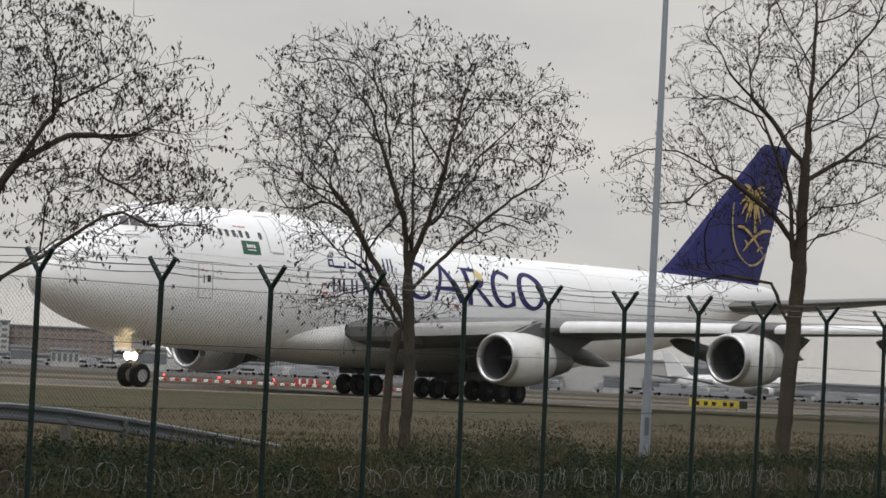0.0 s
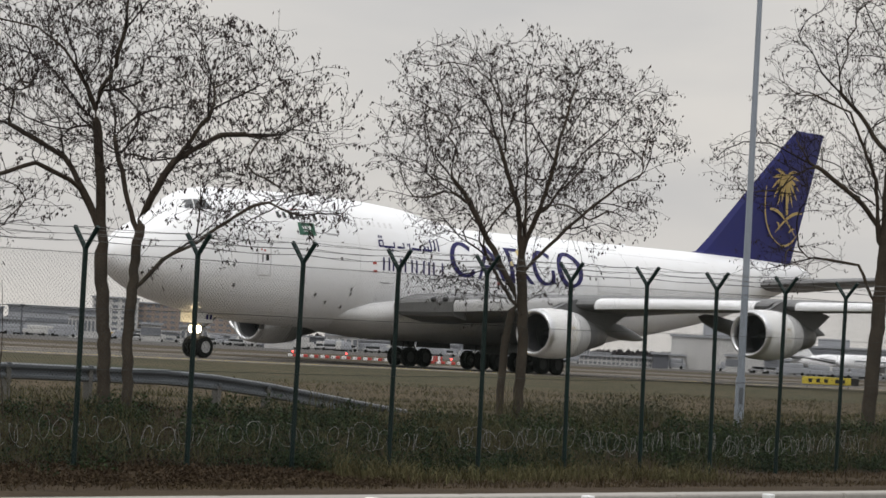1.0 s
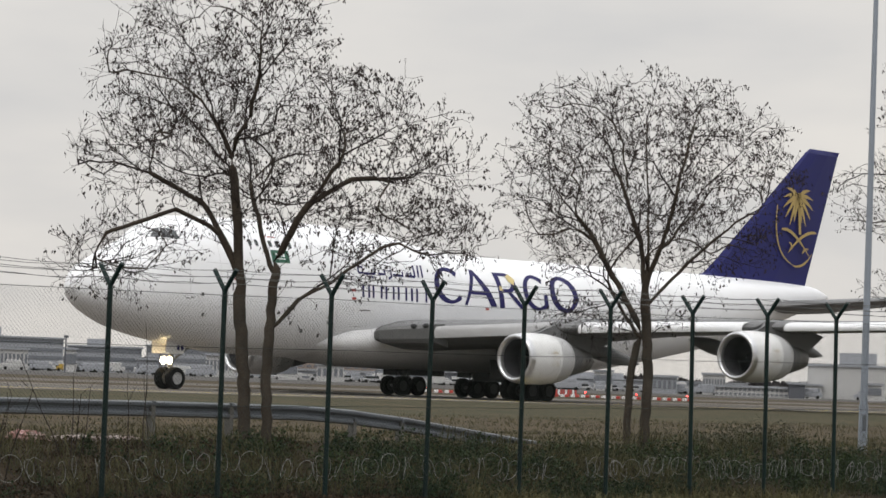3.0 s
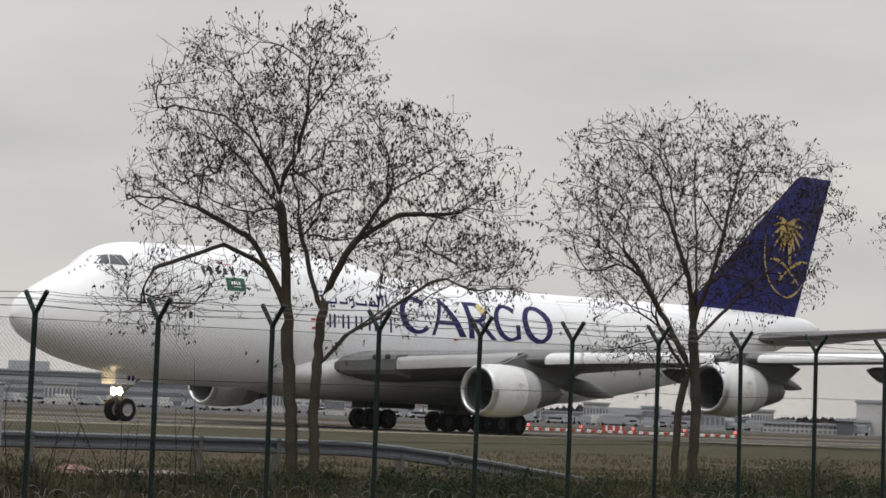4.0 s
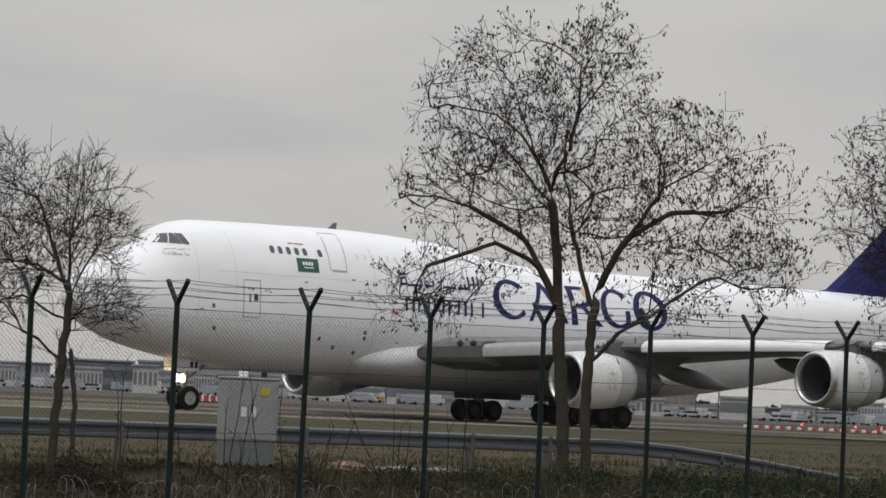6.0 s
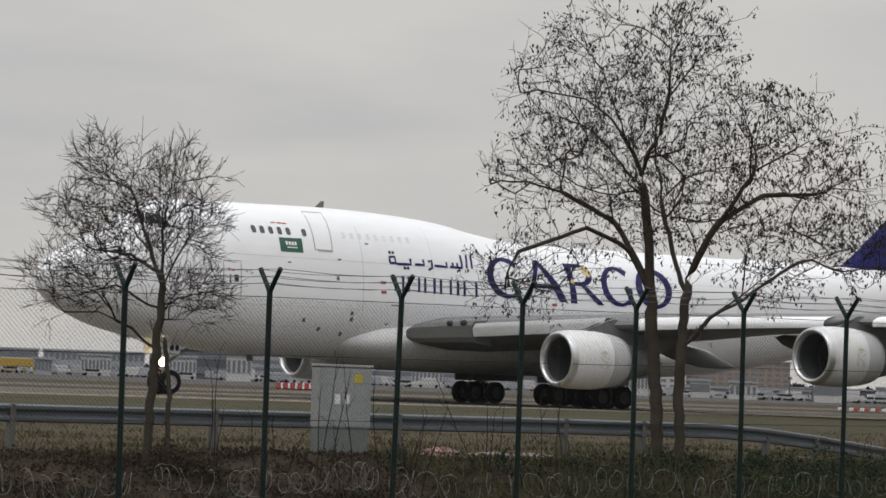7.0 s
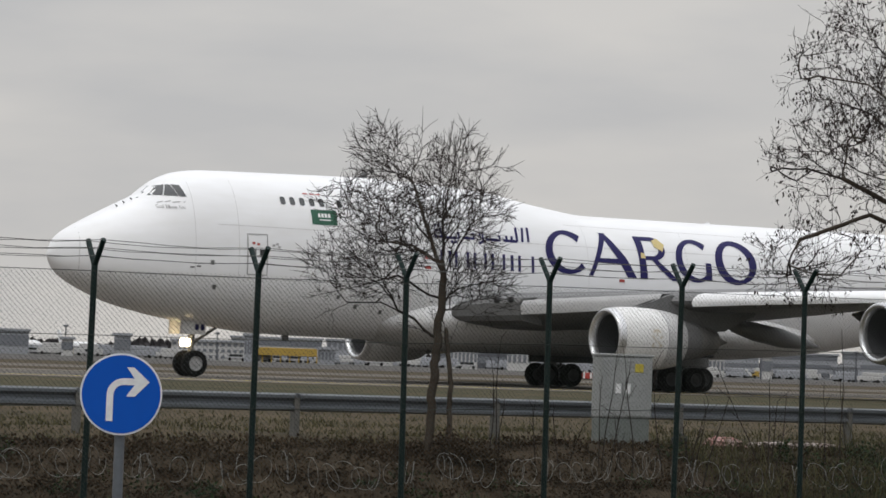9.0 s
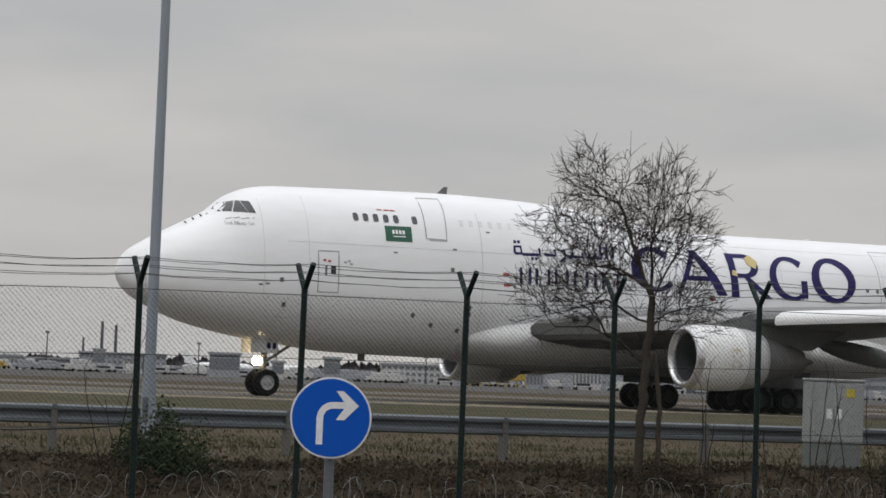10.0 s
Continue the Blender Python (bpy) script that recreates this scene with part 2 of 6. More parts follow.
def far(bearing, d, z=0.0):
    b = radians(bearing)
    return Vector((d * math.sin(b), d * math.cos(b), z))


def link(name, verts, faces, mat, parent=None, label="", smooth=False):
    me = bpy.data.meshes.new(name)
    me.from_pydata([tuple(v) for v in verts], [], faces)
    me.materials.append(mat)
    if smooth:
        me.shade_smooth()
    me.update()
    ob = new(name, me)
    ob.parent = parent
    if label:
        ob["label"] = label
    return ob


def part(name, bm, mat, parent=None, label="", smooth=False):
    me = bpy.data.meshes.new(name)
    bmesh.ops.recalc_face_normals(bm, faces=bm.faces)
    bm.to_mesh(me)
    bm.free()
    me.materials.append(mat)
    if smooth:
        me.shade_smooth()
    ob = new(name, me)
    ob.parent = parent
    if label:
        ob["label"] = label
    return ob


def box(bm, lo, hi, m=None, bevel=0.0):
    r = bmesh.ops.create_cube(bm, size=1.0)
    vs = r["verts"]
    for v in vs:
        v.co = Vector([(lo[i] + hi[i]) / 2 + v.co[i] * (hi[i] - lo[i]) for i in range(3)])
    if bevel:
        es = list({e for v in vs for e in v.link_edges})
        b = bmesh.ops.bevel(bm, geom=es, offset=bevel, segments=2, affect="EDGES", profile=0.5)
        vs = list({v for f in b["faces"] for v in f.verts} | {v for v in vs if v.is_valid})
    if m is not None:
        bmesh.ops.transform(bm, matrix=m, verts=vs)
    return vs


def tube_data(points, radii, sides, verts, faces, cap=True):
    """Adds a tube along points to verts and faces."""
    base = len(verts)
    n = len(points)
    for i, p in enumerate(points):
        a, b = points[max(i - 1, 0)], points[min(i + 1, n - 1)]
        d = (b - a).normalized()
        ref = Vector((0, 0, 1)) if abs(d.z) < 0.9 else Vector((1, 0, 0))
        s = d.cross(ref).normalized()
        t = d.cross(s)
        for k in range(sides):
            an = 2 * math.pi * k / sides
            verts.append(p + (s * math.cos(an) + t * math.sin(an)) * radii[i])
    for i in range(n - 1):
        for k in range(sides):
            k2 = (k + 1) % sides
            faces.append((base + i * sides + k, base + i * sides + k2, base + (i + 1) * sides + k2, base + (i + 1) * sides + k))
    if cap:
        for ring, turn in ((0, True), (n - 1, False)):
            c = len(verts)
            verts.extend([Vector(verts[base + ring * sides + k]) for k in range(sides)])
            order = range(c, c + sides)
            faces.append(tuple(reversed(order)) if turn else tuple(order))


def tube(name, points, radii, mat, parent=None, sides=8, label="", smooth=True):
    v, f = [], []
    points = [Vector(p) for p in points]
    if not hasattr(radii, "__len__"):
        radii = [radii] * len(points)
    tube_data(points, radii, sides, v, f)
    return link(name, v, f, mat, parent, label, smooth)


def revolve(name, profile, mat, parent=None, sides=32, label="", centre=(0, 0, 0)):
    """Turns (x, r) about the x axis through centre."""
    v, f = [], []
    cx, cy, cz = centre
    for x, r in profile:
        for k in range(sides):
            a = 2 * math.pi * k / sides
            v.append((cx + x, cy + r * math.cos(a), cz + r * math.sin(a)))
    for i in range(len(profile) - 1):
        for k in range(sides):
            k2 = (k + 1) % sides
            f.append((i * sides + k, i * sides + k2, (i + 1) * sides + k2, (i + 1) * sides + k))
    return link(name, v, f, mat, parent, label, True)


def smooth_table(table, x):
    """Piecewise smooth interpolation of a short table."""
    xs, ys = [a for a, _ in table], [b for _, b in table]
    if x <= xs[0]:
        return ys[0]
    if x >= xs[-1]:
        return ys[-1]
    i = max(j for j in range(len(xs) - 1) if xs[j] <= x)

    def slope(j):
        if j == 0:
            return (ys[1] - ys[0]) / (xs[1] - xs[0])
        if j == len(xs) - 1:
            return (ys[-1] - ys[-2]) / (xs[-1] - xs[-2])
        a, b = (ys[j] - ys[j - 1]) / (xs[j] - xs[j - 1]), (ys[j + 1] - ys[j]) / (xs[j + 1] - xs[j])
        return 0.0 if a * b <= 0 else 2 * a * b / (a + b)
    h = xs[i + 1] - xs[i]
    t = (x - xs[i]) / h
    return ((1 + 2 * t) * (1 - t) ** 2 * ys[i] + t * (1 - t) ** 2 * h * slope(i) + t * t * (3 - 2 * t) * ys[i + 1] + t * t * (t - 1) * h * slope(i + 1))


# ================= ground =================
PROFILE = [(-60, -0.72), (19.2, -0.72), (21.0, -0.78), (26, -1.05), (33, -1.28), (34.5, -1.22), (36.0, -0.86), (38.2, -0.34), (40.0, -0.32), (46, -0.30), (60, -0.22), (80, -0.06), (90, 0.0), (5000, 0.0)]


def ground_z(u, q):
    z = smooth_table(PROFILE, q)
    if 30 < q < 60:
        bump = noise.noise((u * 0.25, q * 0.4, 0)) * 0.10 + noise.noise((u * 0.9, q * 1.1, 3)) * 0.05
        z += bump * min(1, (q - 30) / 3) * min(1, (60 - q) / 8)
    return z


def build_ground():
    us = [-6000, -2500, -1000, -400, -150, -60, -20] + [i * 0.8 for i in range(0, 110)] + [90, 105, 130, 170, 240, 400, 1000, 2500, 6000]
    qs = [-60, -30, -10, 10, 19.2, 21, 23, 26] + [29 + 0.5 * i for i in range(0, 44)] + [53, 57, 62, 70, 80, 90, 100, 130, 200, 400, 900, 2000, 6000]
    v = [along(u, q, ground_z(u, q)) for q in qs for u in us]
    n = len(us)
    f = [(j * n + i, j * n + i + 1, (j + 1) * n + i + 1, (j + 1) * n + i) for j in range(len(qs) - 1) for i in range(n - 1)]
    ob = link("ground", v, f, GROUND, smooth=True)
    ob.data.materials.append(SOIL)
    ob.data.materials.append(GREENTURF)
    for p in ob.data.polygons:
        j = p.index // (n - 1)
        if 21 <= qs[j] < 38.4:
            p.material_index = 1
        elif 61 < qs[j] < 93:
            p.material_index = 2
    tagged(ob, "flat winter turf with a weedy bank falling to the fence", "ground", kind="structure")

    def strip(name, q0, q1, z, mat, label, kind="structure", u0=-2000, u1=3000):
        bm = bmesh.new()
        m = Matrix.Rotation(radians(FENCE_TURN), 4, "Z")
        box(bm, (u0, q0, z - 0.3), (u1, q1, z), m)
        return tagged(part(name, bm, mat), label, name.split("_")[0], kind=kind)
    strip("road", -14, 18.9, -0.70, ASPHALT, "dark asphalt road in front of the fence", u0=-400, u1=600)
    strip("taxiway", 94, 128, 0.012, TARMAC, "brownish concrete taxiway with pale edges")
    strip("taxiway_edge_line", 99.2, 99.5, 0.018, SIGNYEL, "worn yellow edge line on the taxiway")
    strip("taxiway_shoulder", 94.0, 98.5, 0.018, SHOULDER, "pale concrete shoulder of the taxiway")
    strip("taxiway_shoulder", 122.5, 128.0, 0.018, SHOULDER, "pale concrete shoulder of the taxiway")
    strip("runway", 150, 178, 0.012, TARMAC, "second grey taxiway strip behind the first")
    strip("apron", 240, 1500, 0.02, APRON, "wide grey concrete apron before the terminals")
    # grass islands keep their own tone between the paved strips
    strip("verge", 128.2, 149.8, 0.008, GROUND, "dry grass verge between the paved strips")


build_ground()


# ================= roadside: barrier, sign =================
def build_barrier():
    """A low concrete roadside barrier in lengths, with white reflectors."""
    proto = new("concrete_barrier")
    bm = bmesh.new()
    box(bm, (0.02, -0.18, -0.80), (3.53, 0.18, -0.50), None, 0.03)
    part("block", bm, KERB, proto)
    bm = bmesh.new()
    box(bm, (1.7, -0.30, -0.60), (1.82, -0.18, -0.5), None, 0.015)
    part("reflector", bm, MARK, proto, "small white reflector")
    tagged(proto, "low grey concrete roadside barrier with white reflectors", "barrier", "roadside barrier lengths")
    base = Matrix.Rotation(radians(FENCE_TURN), 4, "Z")
    first = True
    for i in range(-6, 24):
        m = Matrix.Translation(along(1.2 + i * 3.55, 20.0)) @ base
        if first:
            proto.matrix_basis = m
            first = False
        else:
            copy_thing(proto, m)


build_barrier()


def arrow_outline():
    """The centre line of the turn-right arrow, in units of the sign's radius."""
    pts = [(-0.27, -0.66), (-0.27, -0.02)]
    for k in range(1, 9):
        a = math.pi - k * math.pi / 16
        pts.append((0.06 + 0.33 * math.cos(a), -0.02 + 0.33 * math.sin(a)))
    pts.append((0.36, 0.31))
    return pts


def build_sign():
    sign = new("traffic_sign")
    place = along(7.55, 18.0, 0)
    sign.matrix_basis = Matrix.Translation(place) @ pose(0, 0, 0, 0, 0, 19.0)
    r, cz = 0.305, 0.70

    def disc(name, rad, y0, y1, mat, label=""):
        bm = bmesh.new()
        c = bmesh.ops.create_cone(bm, cap_ends=True, segments=64, radius1=rad, radius2=rad, depth=y1 - y0)
        bmesh.ops.transform(bm, matrix=Matrix.Translation((0, (y0 + y1) / 2, cz)) @ pose(0, 0, 0, 90), verts=c["verts"])
        return part(name, bm, mat, sign, label)
    disc("plate", r, 0.0, 0.02, MARK, "white-rimmed round plate")
    disc("blue_field", r * 0.955, -0.004, 0.0, SIGNBLUE, "blue reflective field")
    pts = arrow_outline()
    bm = bmesh.new()
    w = 0.082
    left, right = [], []
    for i, (x, z) in enumerate(pts):
        a, b = pts[max(i - 1, 0)], pts[min(i + 1, len(pts) - 1)]
        d = Vector((b[0] - a[0], b[1] - a[1])).normalized()
        nrm = Vector((-d.y, d.x))
        left.append((x + nrm.x * w, z + nrm.y * w))
        right.append((x - nrm.x * w, z - nrm.y * w))
    def bv(p):
        return bm.verts.new((p[0] * r, -0.008, cz + p[1] * r))
    lv, rv = [bv(p) for p in left], [bv(p) for p in right]
    for i in range(len(pts) - 1):
        bm.faces.new((lv[i], rv[i], rv[i + 1], lv[i + 1]))
    head = [bv(p) for p in [(0.34, 0.36), (0.12, 0.66), (0.30, 0.66), (0.68, 0.31), (0.33, -0.05), (0.12, -0.05), (0.34, 0.26)]]
    bm.faces.new(head)
    part("arrow", bm, MARK, sign, "white right-turn arrow")
    tube("post", [(0.0, 0.06, -0.76), (0.0, 0.06, 0.98)], 0.038, GALV, sign, 12, "grey steel post")
    for z in (0.55, 0.9):
        bm = bmesh.new()
        box(bm, (-0.05, 0.015, z), (0.05, 0.11, z + 0.035), None, 0.006)
        part("clamp", bm, GALV, sign)
    tagged(sign, "round blue right-turn traffic sign on a grey post", "traffic sign")


build_sign()


# ================= security fence =================
FENCE_Q, FENCE_U0, GAP = 34.17, 11.374, 2.5


def post_top(k):
    """Height of the fork on post k, which climbs a little along the fence."""
    return 2.24 + 0.0345 * (k - 1)


def post_foot(k):
    return ground_z(FENCE_U0 + GAP * k, FENCE_Q)


def build_fence():
    fence = new("security_fence")
    fence.matrix_basis = Matrix.Rotation(radians(FENCE_TURN), 4, "Z")
    bm = bmesh.new()

    def bar(p0, p1, r):
        d = p1 - p0
        c = bmesh.ops.create_cone(bm, cap_ends=True, segments=10, radius1=r, radius2=r, depth=d.length)
        bmesh.ops.transform(bm, matrix=Matrix.Translation((p0 + p1) / 2) @ d.to_track_quat("Z", "Y").to_matrix().to_4x4(), verts=c["verts"])
    shaft = bmesh.new()
    c = bmesh.ops.create_cone(shaft, cap_ends=False, segments=12, radius1=0.047, radius2=0.045, depth=4.2)
    bmesh.ops.translate(shaft, vec=(0, 0, -2.1), verts=c["verts"])
    me_shaft = bpy.data.meshes.new("post")
    shaft.to_mesh(me_shaft)
    shaft.free()
    for s in (-1, 1):
        bar(Vector((0, -s * 0.02, -0.05)), Vector((0, s * 0.29, 0.34)), 0.040)
    me_fork = bpy.data.meshes.new("fork")
    bm.to_mesh(me_fork)
    bm.free()
    for me in (me_shaft, me_fork):
        me.materials.append(POST_GREEN)
    me_shaft.shade_smooth()
    rnd = random.Random(4)
    ks = list(range(-4, 24))
    tops = []
    for k in ks:
        u = FENCE_U0 + GAP * k + rnd.uniform(-0.05, 0.05)
        z = post_top(k) + rnd.uniform(-0.02, 0.02)
        tops.append((u, z))
        p = new("post", me_shaft)
        p.parent = fence
        p.matrix_basis = pose(u, FENCE_Q, z, rnd.uniform(-0.7, 0.7), rnd.uniform(-0.6, 0.6), 0)
        fk = new("fork", me_fork)
        fk.parent = p
    # barbed wires on the forks
    for s in (-1, 1):
        for a in (0.38, 0.68, 0.98):
            pts = []
            for (u, z), (u2, z2) in zip(tops, tops[1:]):
                for i in range(5):
                    t = i / 5
                    sag = -0.05 * 4 * t * (1 - t) * (0.4 + 0.6 * rnd.random())
                    pts.append((u + (u2 - u) * t, FENCE_Q + s * (0.29 * a), z + (z2 - z) * t + 0.36 * a - 0.02 + sag))
            tube("barbed_wire", pts, 0.0048, WIRE, fence, 4)
    # tension wires
    for dz in (-0.10, -1.0, -2.0):
        tube("tension_wire", [(u, FENCE_Q - 0.05, z + dz) for u, z in tops], 0.005, MESHWIRE, fence, 4)
    # chain link: two families of slanting wires in each bay
    v, f = [], []
    u_a, u_b = tops[0][0], tops[-1][0]
    step, r = 0.076, 0.0022
    top_at = lambda u: 2.24 + 0.0345 * ((u - FENCE_U0) / GAP - 1) - 0.10
    lo = -1.25
    for fam in (-1, 1):
        u = u_a - 3.4 if fam > 0 else u_a
        end = u_b if fam > 0 else u_b + 3.4
        while u < end:
            # from the foot (u, lo) rising with slope fam
            h = top_at(u + fam * 2) - lo
            a, b = u, u + fam * h
            y = FENCE_Q - 0.05 + 0.004 * fam
            base = len(v)
            for x, z in ((a, lo), (b, lo + h)):
                v.extend([(x - r, y, z), (x + r, y, z + r), (x, y - r * 1.6, z)])
            for k in range(3):
                k2 = (k + 1) % 3
                f.append((base + k, base + k2, base + 3 + k2, base + 3 + k))
            u += step
    ob = link("chain_link_mesh", v, f, MESHWIRE, fence, "grey-green chain-link wire mesh")
    ob["kind"] = "stuff"
    tagged(fence, "tall dark green chain-link fence with forked posts and barbed wire", "fence")


build_fence()


def build_razor_wire():
    """Loose razor-wire coils lying along the foot of the bank, each loop turned its own way."""
    rnd = random.Random(8)
    u = -2.0
    v, f = [], []
    while u < 78:
        length = rnd.uniform(4.5, 8)
        loops = int(length / rnd.uniform(0.17, 0.30))
        for k in range(loops):
            uc = u + length * k / loops + rnd.gauss(0, 0.10)
            q = 34.9 + 0.22 * noise.noise((uc * 0.4, 5, 0))
            r = 0.20 * rnd.uniform(0.75, 1.15)
            z = ground_z(uc, q) + 0.52 + 0.10 * noise.noise((uc * 0.6, 9, 0)) + rnd.gauss(0, 0.04)
            turn = radians(rnd.gauss(62, 30))
            tip = radians(rnd.gauss(0, 14))
            span = rnd.randint(13, 18)
            a0 = rnd.uniform(0, 6)
            pts = []
            for n in range(span):
                a = 2 * math.pi * n / 16 + a0
                du, dz = r * math.cos(a), r * math.sin(a)
                pts.append(along(uc + du * math.sin(turn) + dz * math.sin(tip) + 0.10 * n / 16, q + du * math.cos(turn), z + dz))
            tube_data(pts, [0.005] * len(pts), 4, v, f)
        u += length * rnd.uniform(1.0, 1.15)
    tagged(link("razor_wire", v, f, RAZOR), "rusty grey razor-wire coils lying in the weeds", "razor wire", kind="stuff")


build_razor_wire()


# ================= guard rail, cabinet, lamp poles, litter =================
RAIL_Q = 40.0


def build_guard_rail():
    rail = new("guard_rail")
    rail.matrix_basis = Matrix.Rotation(radians(FENCE_TURN), 4, "Z")
    # the W profile: across, up
    prof = [(-0.02, -0.155), (-0.085, -0.125), (-0.085, -0.075), (-0.01, -0.02), (-0.01, 0.02), (-0.085, 0.075), (-0.085, 0.125), (-0.02, 0.155)]
    stations = [(-45, 0.26)] + [(u, 0.26) for u in range(-40, 36, 4)] + [(36.0, 0.24), (37.4, 0.17), (39.0, 0.03), (41.2, -0.22), (43.0, -0.42)]
    for (ua, za), (ub, zb) in zip(stations, stations[1:]):
        v, f = [], []
        for u, z in ((ua, za), (ub + 0.06, zb)):
            for q, dz in prof:
                v.append((u, RAIL_Q + q, z + dz))
            for q, dz in prof:
                v.append((u, RAIL_Q + q + 0.006, z + dz))
        n = len(prof)
        for i in range(n - 1):
            f.append((i, i + 1, 2 * n + i + 1, 2 * n + i))
            f.append((n + i, 2 * n + n + i, 2 * n + n + i + 1, n + i + 1))
        link("beam", v, f, GALV, rail)
    for u in list(range(-44, 36, 4)) + [34.0, 37.4, 38.8]:
        bm = bmesh.new()
        zt = 0.36 if u < 37 else 0.1
        g = ground_z(u, RAIL_Q)
        box(bm, (u - 0.05, RAIL_Q - 0.09, g - 0.3), (u + 0.05, RAIL_Q + 0.09, zt + 0.02), None, 0.008)
        part("post", bm, RAILPOST, rail)
        bm = bmesh.new()
        box(bm, (u - 0.04, RAIL_Q - 0.11, zt - 0.02), (u + 0.04, RAIL_Q - 0.03, zt + 0.06), None, 0.01)
        part("bracket", bm, GALV, rail)
    tagged(rail, "galvanised steel guard rail dipping into the grass", "guard rail")


build_guard_rail()


def build_cabinet():
    cab = new("utility_cabinet")
    m = Matrix.Translation(along(25.85, 38.7, -0.25)) @ pose(0, 0, 0, 0, 0, FENCE_TURN - 12)
    cab.matrix_basis = m
    bm = bmesh.new()
    box(bm, (-0.49, -0.18, -0.2), (0.47, 0.20, 0.40), None, 0.02)
    part("plinth", bm, PLINTH, cab, "weathered darker plinth")
    bm = bmesh.new()
    vs = box(bm, (-0.50, -0.20, 0.40), (0.50, 0.22, 1.49), None, 0.025)
    part("body", bm, CABINET, cab)
    bm = bmesh.new()
    vs = box(bm, (-0.515, -0.215, 1.49), (0.515, 0.235, 1.54), None, 0.015)
    part("roof", bm, CABINET, cab)
    for x0, x1 in ((-0.475, -0.01), (0.01, 0.475)):
        bm = bmesh.new()
        box(bm, (x0, -0.212, 0.44), (x1, -0.198, 1.43), None, 0.006)
        part("door", bm, CABINET, cab)
    bm = bmesh.new()
    box(bm, (0.15, -0.222, 1.22), (0.31, -0.212, 1.37), None, 0.003)
    part("sticker", bm, YELLOW, cab, "yellow sticker")
    for x in (-0.16, 0.02):
        bm = bmesh.new()
        box(bm, (x - 0.05, -0.222, 0.84), (x + 0.05, -0.212, 1.01))
        part("notice", bm, MARK, cab, "small pale notice")
    bm = bmesh.new()
    box(bm, (-0.03, -0.24, 0.92), (0.0, -0.212, 1.06), None, 0.006)
    part("handle", bm, BLACK, cab)
    tagged(cab, "grey plastic roadside utility cabinet with a yellow sticker", "cabinet")


build_cabinet()


def build_lamp_pole(u, q, lean, height):
    pole = new("lamp_post")
    g = ground_z(u, q)
    pole.matrix_basis = Matrix.Translation(along(u, q, g)) @ pose(0, 0, 0, 0, lean, 0)
    tube("foot", [(0, 0, -0.3), (0, 0, 1.2)], 0.115, POLE, pole, 14)
    tube("shaft", [(0, 0, 1.2), (0, 0, height * 0.6), (0, 0, height)], [0.092, 0.07, 0.05], POLE, pole, 14)
    bm = bmesh.new()
    box(bm, (-0.05, -0.12, 0.55), (0.05, -0.105, 0.95), None, 0.008)
    part("hatch", bm, GALV, pole)
    tube("arm", [(0, 0, height), (0, -0.9, height + 0.25)], 0.04, POLE, pole, 8)
    bm = bmesh.new()
    box(bm, (-0.14, -1.6, height + 0.2), (0.14, -0.85, height + 0.33), None, 0.04)
    part("lantern", bm, CABINET, pole)
    tagged(pole, "tall plain grey steel street lamp post", "lamp post", "lamp posts behind the fence")


build_lamp_pole(52.75, 38.0, 0.15, 14.0)
build_lamp_pole(13.24, 39.0, 0.1, 14.0)


def lump(name, place, size, mat, seed, label, category):
    rnd = random.Random(seed)
    bm = bmesh.new()
    bmesh.ops.create_icosphere(bm, subdivisions=4, radius=1.0)
    for v in bm.verts:
        n = noise.noise(v.co * 2.2 + Vector((seed, 0, 0))) * 0.45 + noise.noise(v.co * 6 + Vector((seed, 3, 0))) * 0.2
        v.co *= 1 + n
        v.co = Vector((v.co.x * size[0], v.co.y * size[1], max(v.co.z, -0.35) * size[2]))
    ob = part(name, bm, mat)
    ob.matrix_basis = Matrix.Translation(place) @ pose(0, 0, 0, 0, 0, FENCE_TURN - 30)
    return tagged(ob, label, category)


def on_ground(u, q, up=0.0):
    return along(u, q, ground_z(u, q) + up)


lump("refuse_bag", on_ground(26.98, 38.5, 0.06), (0.15, 0.14, 0.20), BLACK, 3, "black plastic refuse bag beside the cabinet", "bag")
lump("plastic_sheet", on_ground(28.25, 38.9, 0.05), (0.36, 0.2, 0.13), PINK, 5, "crumpled red and white plastic sheeting on the grass", "litter")
lump("plastic_sheet", on_ground(29.5, 39.0, 0.04), (0.55, 0.2, 0.08), PALE, 6, "crumpled pale plastic sheeting on the grass", "litter")
lump("plastic_sheet", on_ground(30.5, 39.0, 0.03), (0.45, 0.2, 0.06), PALE, 9, "crumpled pale plastic sheeting on the grass", "litter")


# ================= the airliner =================
# built with x aft of the nose, y to starboard, z up; the origin is the ground under the nose leg
NOSE = 7.8
TOP = [(0, 5.34), (0.12, 5.72), (0.45, 6.2), (1.15, 6.68), (2.2, 7.25), (3.4, 7.86), (4.2, 8.27), (5.0, 8.95), (5.5, 9.2), (6, 9.38), (7, 9.53), (9, 9.6), (11, 9.65), (16, 9.74), (18.5, 9.7), (20, 9.64), (22.6, 9.45), (25.5, 8.98), (28.6, 8.66), (31, 8.67), (42, 8.73), (53, 8.8), (60, 8.76), (65.5, 8.62), (67, 8.35), (67.8, 8.05)]
BOT = [(0, 5.28), (0.12, 4.98), (0.55, 4.43), (1.9, 3.7), (3.4, 3.15), (6.2, 2.58), (8.3, 2.32), (10.2, 2.12), (13.3, 2.05), (20, 2.0), (38, 1.9), (41, 1.95), (45.2, 2.45), (49.2, 3.1), (55.6, 4.28), (62, 6.0), (66, 7.2), (67.8, 7.85)]
